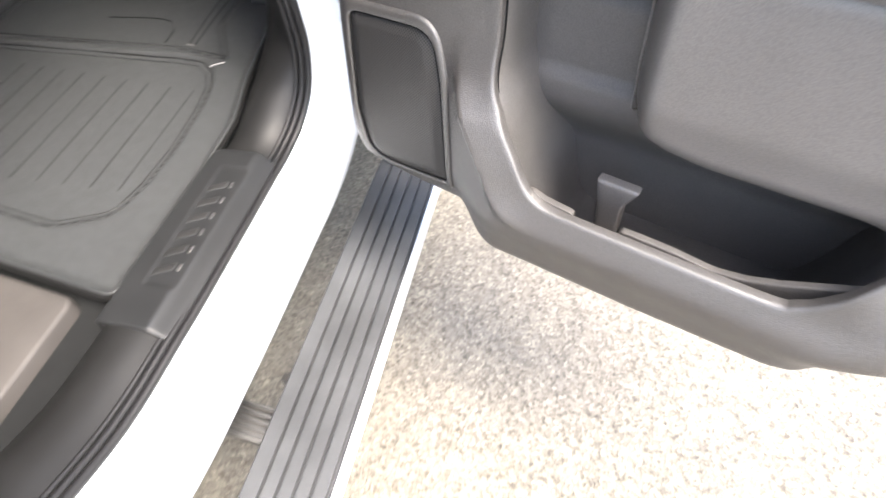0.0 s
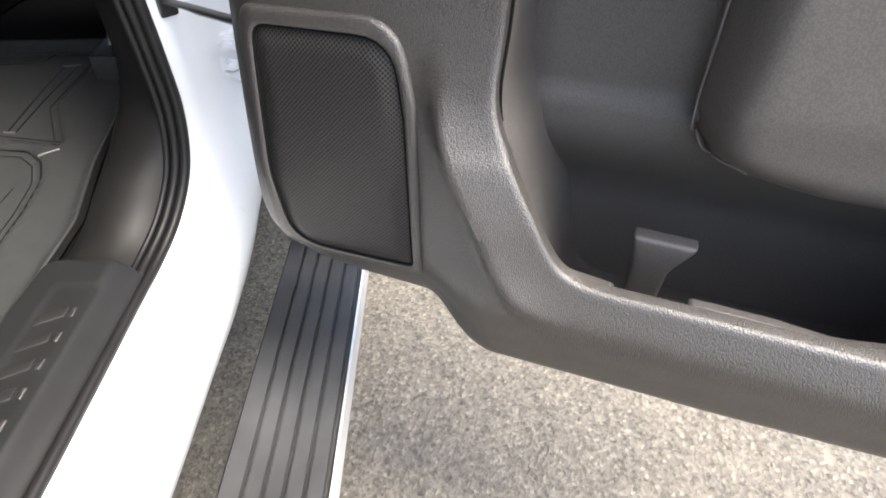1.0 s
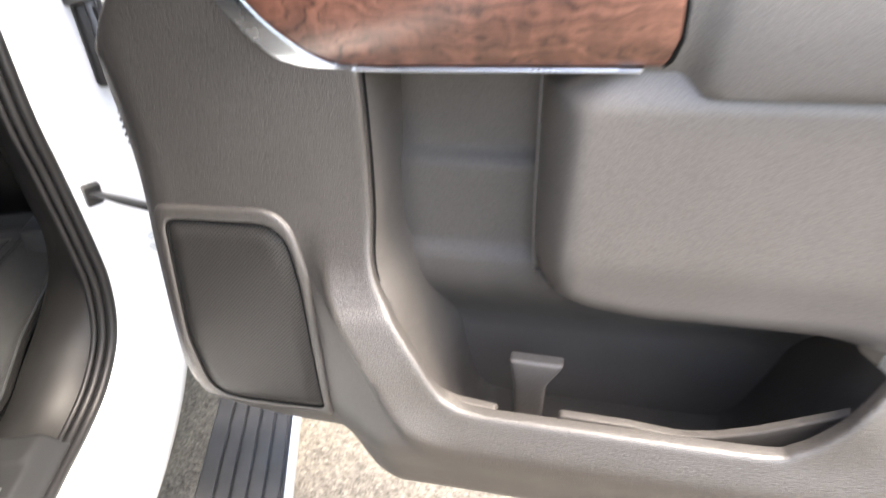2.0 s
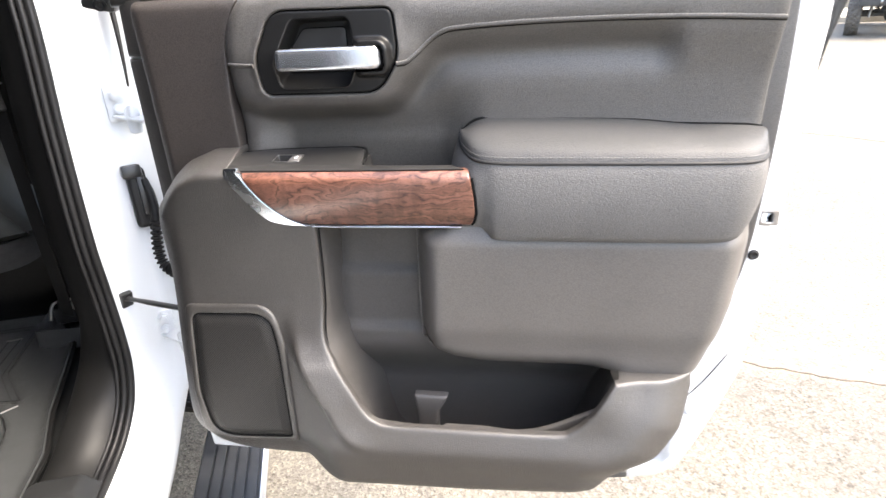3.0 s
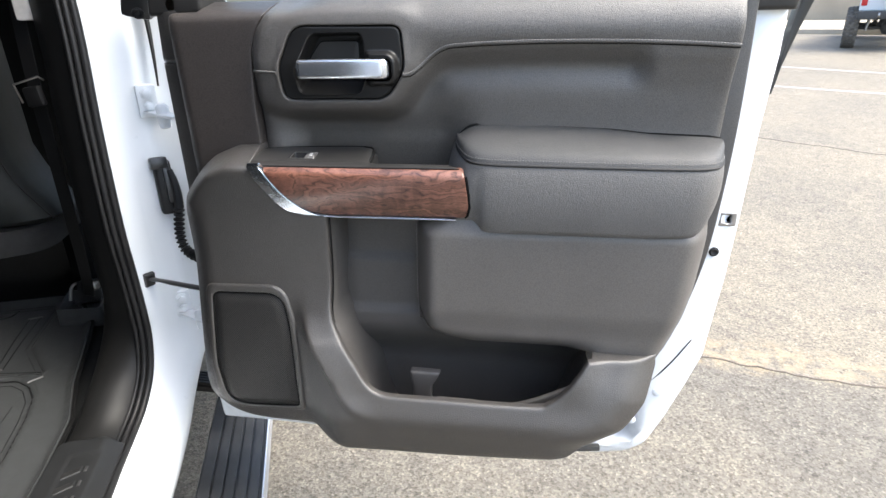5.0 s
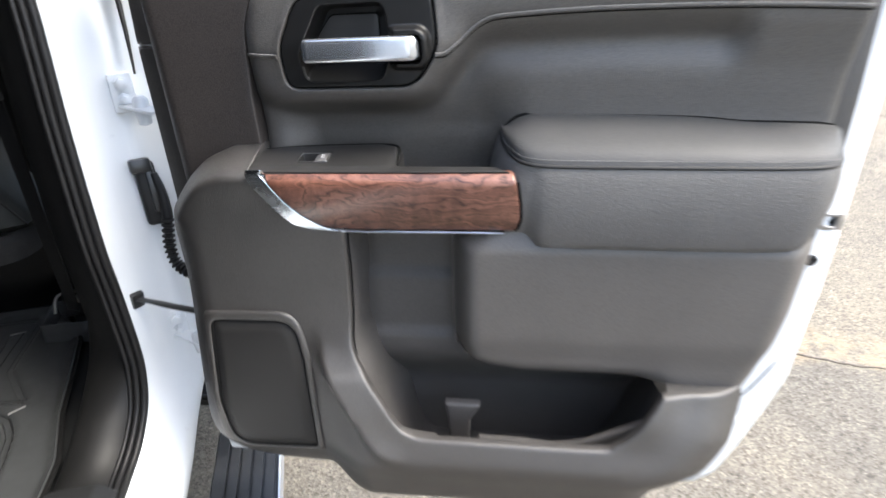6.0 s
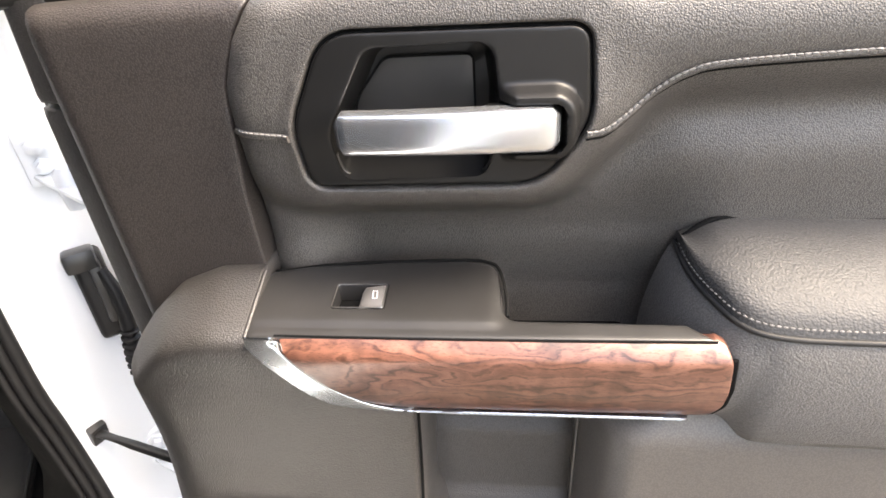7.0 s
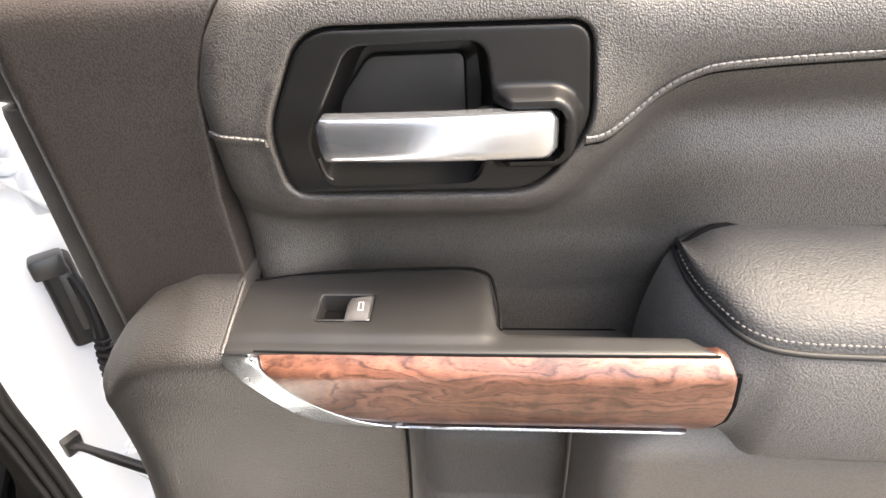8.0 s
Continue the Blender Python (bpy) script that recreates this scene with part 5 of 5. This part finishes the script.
floor_mat = thing("floor_mat", W(-0.8, 0.1, 0.533), "black moulded rubber floor mat with raised channels", "floor mat")
MAT_OUT = fillet([(-0.400, -0.225, 0.02), (-0.398, 0.02, 0.2), (-0.404, 0.16, 0.1), (-0.440, 0.290, 0.1), (-0.470, 0.46, 0.1), (-0.490, 0.56, 0.05), (-0.58, 0.74, 0.05), (-1.30, 0.74, 0.05), (-1.30, -0.10)])
FIELDS = [fillet([(-0.505, -0.075, 0.05), (-0.490, 0.00, 0.06), (-0.487, 0.09, 0.1), (-0.497, 0.20, 0.1), (-0.510, 0.270, 0.06), (-0.535, 0.318, 0.04), (-0.572, 0.350, 0.04), (-0.64, 0.356, 0.05), (-1.20, 0.37, 0.03), (-1.20, -0.03, 0.05), (-0.60, -0.115, 0.05)]),
          fillet([(-0.548, 0.362, 0.01), (-0.519, 0.358, 0.012), (-0.597, 0.491, 0.02), (-0.606, 0.683, 0.02), (-0.625, 0.715, 0.03), (-1.20, 0.72, 0.05), (-1.20, 0.395, 0.03), (-0.66, 0.385, 0.05)])]


def mat_z(o, s):
    q = np.stack([o, s], 1)
    d = np.max([away(q, fl) * np.where(inside(q, fl), 1, -1) for fl in FIELDS], axis=0)
    z = 0.552 - 0.007 * easing(d, -0.002, 0.004)
    return z + 0.012 * np.exp(-(away(q, MAT_OUT) / 0.010) ** 2)


def on_mat(pts, lift):
    a = np.asarray(pts, float)
    return on_truck(np.stack([a[:, 0], a[:, 1], mat_z(a[:, 0], a[:, 1]) + lift], 1))


part("mat_tray", sheet("mat_tray", MAT_OUT, lambda a, b, back: on_truck(np.stack([a, b, mat_z(a, b) - back], 1)), cell=0.0085, r=0.004, depth=0.016), MAT, floor_mat)
# groove lines as darker tubes on the surface, their shade given by colour
for fl in FIELDS:
    for d, r in ((0.002, 0.0020), (0.015, 0.0010)):
        part("groove", tube("groove", on_mat(inset(resample(fl, 0.012), d), 0.0002), r, 6, closed=True), RUBBER, floor_mat)
for line in ([(-0.665, 0.648), (-0.655, 0.53), (-0.640, 0.409)], [(-0.640, 0.652), (-0.636, 0.53), (-0.626, 0.406)], [(-0.90, 0.66), (-0.764, 0.668), (-0.722, 0.676), (-0.712, 0.708)], [(-0.90, 0.50), (-0.76, 0.502), (-0.712, 0.470), (-0.70, 0.41)]):
    part("groove", tube("groove", on_mat(spline(line, 6), 0.0002), 0.0016, 6), RUBBER, floor_mat)
for k in range(9):
    o0 = -0.545 - 0.055 * k
    part("groove", tube("groove", on_mat(np.linspace((o0, 0.255 + 0.006 * k), (o0 + 0.008, -0.02), 18), 0.0002), 0.0009, 6), RUBBER, floor_mat)
# worn ridges in grey, with the glint on them put into the colour
for a, b in (((-0.543, 0.326), (-0.519, 0.343)), ((-0.668, 0.650), (-0.636, 0.654)), ((-0.645, 0.408), (-0.625, 0.405))):
    part("worn_glint", tube("worn_glint", on_mat(np.linspace(a, b, 5), 0.0012), 0.0018, 6), GREY, floor_mat, "pale worn ridge in the rubber with a painted glint")
q = resample(MAT_OUT, 0.012)
part("edge_gap", tube("edge_gap", on_truck(np.stack([inset(q, -0.005)[:, 0], inset(q, -0.005)[:, 1], np.full(len(q), 0.560)], 1)), 0.0042, 6, closed=True), DARK, floor_mat)
part("rolled_edge", tube("rolled_edge", on_truck(np.stack([q[:, 0], q[:, 1], np.full(len(q), 0.556)], 1)), 0.005, 6, closed=True), RUBBER, floor_mat)
part("seat_riser", sheet("seat_riser", fillet([(-0.462, -0.232, 0.02), (-0.466, -0.80), (-1.30, -0.80), (-1.30, -0.125)]), lambda a, b, back: on_truck(np.stack([a, b, 0.557 - back], 1)), cell=0.03, r=0.006, depth=0.03), RISER, truck, "pale grey-brown floor cover below the rear seat")
anchor = thing("belt_anchor", W(-0.49, 0.60, 0.533), "dark plastic floor bracket with seat-belt anchor", "belt anchor")
ring = resample(fillet([(-0.568, 0.578, 0.012), (-0.462, 0.566, 0.012), (-0.478, 0.690, 0.01), (-0.580, 0.700, 0.01)]), 0.008)
rows = []
for d, z in ((-0.002, 0.545), (0.0, 0.592), (0.002, 0.5945), (0.007, 0.5945), (0.009, 0.592), (0.012, 0.560)):
    q = inset(ring, d)
    rows.append(on_truck(np.stack([q[:, 0], q[:, 1], np.full(len(q), z)], 1)))
part("anchor_box", grid("anchor_box", rows, closed=True, caps=True), MAT, anchor, "open moulded rubber box")
part("anchor_plate", block("anchor_plate", (0.060, 0.030, 0.060), W(-0.505, 0.655, 0.605), (-20, 0, 25), 0.006), GLOSSY, anchor)
part("buckle", tube("buckle", [W(o, s, z) for o, s, z in spline([(-0.555, 0.640, 0.590), (-0.548, 0.650, 0.622), (-0.530, 0.655, 0.632), (-0.480, 0.650, 0.634)], 5)], 0.004, 8), STEEL, anchor, "bare steel belt loop")
part("anchor_bolt", lathe("anchor_bolt", [(0, 0.012), (0.008, 0.012), (0.010, 0.009)], W(-0.475, 0.605, 0.640), W(0.3, -1, 0.3), 12), STEEL, anchor)
belt = thing("seat_belt", W(-0.42, 0.48, 0.60), "black front seat belt hanging along the pillar trim", "seat belt")
bpath = spline([(-0.380, 0.42, 1.55), (-0.372, 0.345, 1.30), (-0.368, 0.315, 1.15), (-0.378, 0.335, 0.95), (-0.420, 0.43, 0.74), (-0.462, 0.520, 0.65)], 8)
rows = [[(o - 0.014, s + 0.012, z), (o + 0.014, s - 0.006, z), (o + 0.015, s - 0.0045, z), (o - 0.013, s + 0.0135, z)] for o, s, z in bpath]
part("webbing", grid("webbing", on_truck(rows), closed=True, caps=True), RUBBER, belt)
part("tongue", block("tongue", (0.036, 0.012, 0.034), W(-0.364, 0.300, 1.138), (0, -8, -8), 0.004), RUBBER, belt)
part("tongue_bar", tube("tongue_bar", [W(-0.386, 0.302, 1.128), W(-0.386, 0.288, 1.160), W(-0.345, 0.284, 1.172), W(-0.342, 0.296, 1.165)], 0.0018, 8), STEEL, belt)
part("pillar_cloth", block("pillar_cloth", (0.036, 0.02, 0.32), W(-0.345, 0.318, 1.420), (0, 0, 21), 0.006), PALE, truck)

# ---------------------------------------------------------------- the parking lot
def rise(q):
    return (np.sqrt(q * q + 1) + q) / 2


def ground_z(x, y):
    """Level round the truck, then a gentle ramp up to the kerb."""
    t = 0.43 * x + 0.90 * y
    return 0.052 * (rise(t - 3.2) - rise(t - 15.5))


def spaced(lo, hi, n):
    u = np.linspace(-1, 1, n)
    c = np.sign(u) * np.abs(u) ** 3
    return np.where(c < 0, -c * lo, c * hi)


gx, gy = spaced(-600, 600, 130), spaced(-600, 600, 130)
rows = [[(x, y, float(ground_z(np.float64(x), np.float64(y)))) for x in gx] for y in gy]
ground = part("ground", grid("ground", rows), ASPHALT)
tagged(ground, "weathered grey-beige asphalt of a parking lot", "ground", kind="structure")


def strip(name, a, b, wide, lift, mat, label, wobble=0.0, seed=1):
    rnd = random.Random(seed)
    a, b = np.array(a, float), np.array(b, float)
    n = max(8, int(np.linalg.norm(b - a) / (0.03 if wobble else 0.3)))
    side = np.array([-(b - a)[1], (b - a)[0]]) / np.linalg.norm(b - a)
    rows, off = [], 0.0
    for k in range(n + 1):
        off = 0.88 * off + rnd.uniform(-1, 1) * wobble
        w0, w1 = wide * (1 - (0.6 * rnd.random() if wobble else 0)), wide * (1 - (0.6 * rnd.random() if wobble else 0))
        c = a + (b - a) * k / n + side * off
        p, q = c - side * w0 / 2, c + side * w1 / 2
        rows.append([(*p, float(ground_z(*p)) - 0.004), (*p, float(ground_z(*p)) + lift), (*q, float(ground_z(*q)) + lift), (*q, float(ground_z(*q)) - 0.004)])
    ob = part(name, grid(name, rows), mat)
    return tagged(ob, label, "ground marking", kind="structure")


# markings, cracks, kerb and the wall behind it
strip("parking_line", (2.5, 8.21), (6.5, 5.43), 0.075, 0.003, LINE, "thin worn white parking line")
strip("parking_line", (3.2, 10.0), (7.2, 6.60), 0.075, 0.003, LINE, "thin worn white parking line")
strip("ground_crack", (0.75, 1.285), (2.6, 0.905), 0.009, 0.0028, CRACK, "long dark crack in the asphalt", 0.010, 4)
strip("ground_crack", (1.9, 5.36), (4.6, 3.15), 0.012, 0.0028, CRACK, "long dark crack in the asphalt", 0.012, 5)
FAR = np.array([0.43, 0.90]) / np.linalg.norm([0.43, 0.90])
ACROSS = np.array([FAR[1], -FAR[0]])


def far_box(name, along, near, deep, low, high, mat, parent=None, label="", r=0.02):
    c = FAR * (near + deep / 2) + ACROSS * (along[0] + along[1]) / 2
    return part(name, block(name, (along[1] - along[0], deep, high - low), (c[0], c[1], (low + high) / 2), (0, 0, -math.degrees(math.atan2(FAR[0], FAR[1]))), r), mat, parent, label)


kerb = far_box("kerb", (-25, 25), 15.4, 0.22, 0.40, 0.715, CONCRETE, label="sun-bleached concrete kerb")
tagged(kerb, category="kerb", kind="structure")
pavement = far_box("pavement", (-25, 25), 15.62, 8.4, 0.40, 0.708, CONCRETE, label="pale concrete pavement behind the kerb")
tagged(pavement, category="pavement", kind="structure")
wall = far_box("wall_far", (-25, 25), 24.0, 0.3, 0.40, 4.2, WALL, label="tan rendered wall across the lot")
tagged(wall, category="wall", kind="structure")


# ---------------------------------------------------------------- parked off-road vehicle
def off_road(at, name, label, paint):
    car = thing(name, (at[0], at[1], float(ground_z(*at))), label, "off-road vehicle", "parked vehicles")
    z0 = float(ground_z(*at))
    o2 = np.array(at, float)

    def V(a, d, z):
        p = o2 + ACROSS * a + FAR * d
        return np.array([p[0], p[1], z0 + z])

    yaw = -math.degrees(math.atan2(FAR[0], FAR[1]))
    ax = (*ACROSS, 0)
    R = 0.43
    for a in (0.0, 1.55):
        for d in (0.0, 2.6):
            wheel = part("wheel", lathe("wheel", [(-0.115, 0.20), (-0.135, 0.27), (-0.140, R - 0.05), (-0.120, R - 0.012), (-0.06, R), (0.06, R), (0.120, R - 0.012), (0.140, R - 0.05), (0.135, 0.27), (0.115, 0.20)], V(a, d, R), ax, 40), TYRE, car, "knobbly mud-terrain tyre and steel rim")
            lugs = []
            for k in range(30):
                th = 2 * math.pi * k / 30
                for col, off in ((-0.105, 0.0), (-0.036, 0.5), (0.036, 0.0), (0.105, 0.5)):
                    q = th + off * 2 * math.pi / 30
                    c = V(a + col, d, R) + np.array([FAR[0] * math.cos(q), FAR[1] * math.cos(q), math.sin(q)]) * (R - 0.002 - 0.008 * (abs(col) > 0.1))
                    bl = block("lug", (0.058, 0.060, 0.026), (0, 0, 0), r=0.006, seg=1)
                    bl.transform(Matrix.Translation(c) @ Matrix.Rotation(radians(yaw), 4, "Z") @ Matrix.Rotation(q - math.pi / 2, 4, "X") @ Matrix.Rotation(0.25 * (1 if col > 0 else -1), 4, "Z"))
                    lugs.append(bl)
            tagged(part("tread", joined("tread", lugs), TYRE, wheel, "blocky tyre tread"), kind="stuff")
            part("rim", lathe("rim", [(-0.118, 0.02), (-0.11, 0.10), (-0.06, 0.18), (-0.12, 0.21), (0.12, 0.21), (0.06, 0.18), (0.10, 0.05), (0.105, 0.02)], V(a, d, R), ax, 24), STEEL, wheel)
    for d in (0.0, 2.6):
        axle = part("axle", tube("axle", [V(0.1, d, R), V(0.6, d, R), V(0.95, d, R), V(1.45, d, R)], 0.045, 10), CHASSIS, car)
        part("differential", lathe("differential", [(-0.16, 0.06), (-0.12, 0.13), (0.0, 0.16), (0.10, 0.13), (0.14, 0.06)], V(0.72, d, R), ax, 18), CHASSIS, axle)
    for a in (0.28, 1.27):
        part("shock_absorber", tube("shock_absorber", [V(a, -0.06, R - 0.06), V(a + (0.05 if a < 0.7 else -0.05), -0.02, R + 0.38)], 0.032, 10), STEEL, car)
        part("coil_spring", tube("coil_spring", [V(a + 0.14 + 0.055 * math.cos(q), 0.08 + 0.055 * math.sin(q), R + 0.05 + 0.035 * q / 6.283) for q in np.linspace(0, 44, 90)], 0.010, 6), CHASSIS, car)
    part("chassis_rail", block("chassis_rail", (0.08, 3.6, 0.11), V(0.35, 1.3, 0.75), (0, 0, yaw), 0.01), CHASSIS, car)
    part("chassis_rail", block("chassis_rail", (0.08, 3.6, 0.11), V(1.20, 1.3, 0.75), (0, 0, yaw), 0.01), CHASSIS, car)
    body = part("body", block("body", (1.42, 3.7, 0.72), V(0.775, 1.3, 1.14), (0, 0, yaw), 0.05, 3), paint, car, "painted upright body tub")
    part("body_top", block("body_top", (1.36, 2.2, 0.62), V(0.775, 0.65, 1.88), (0, 0, yaw), 0.06, 3, 0.93), GLOSSY, car)
    for a in (0.02, 1.53):
        part("fender_flare", block("fender_flare", (0.24, 0.95, 0.07), V(a, 0.0, 1.10), (0, 0, yaw), 0.03), CHASSIS, car)
    bumper = part("bumper", block("bumper", (1.45, 0.16, 0.17), V(0.775, -0.62, 0.70), (0, 0, yaw), 0.03), CHASSIS, car, "dark steel rear bumper")
    part("tow_hook", lathe("tow_hook", [(-0.02, 0.03), (-0.02, 0.055), (0.02, 0.055), (0.02, 0.03)], V(0.45, -0.72, 0.70), ax, 14), STEEL, bumper)
    for a in (0.14, 1.41):
        part("tail_lamp", block("tail_lamp", (0.11, 0.06, 0.17), V(a, -0.56, 0.98), (0, 0, yaw), 0.015), LAMP, car, "red tail lamp")
    part("spare_wheel", lathe("spare_wheel", [(-0.13, 0.2), (-0.13, R - 0.03), (-0.06, R), (0.06, R), (0.13, R - 0.03), (0.13, 0.2)], V(0.85, -0.72, 1.35), (*FAR, 0), 32), TYRE, car)
    car.matrix_world = car.matrix_world @ Matrix.Scale(0.78, 4)
    return car


off_road((6.13, 11.25), "off_road_vehicle", "lifted white off-road vehicle with knobbly tyres", PAINT)
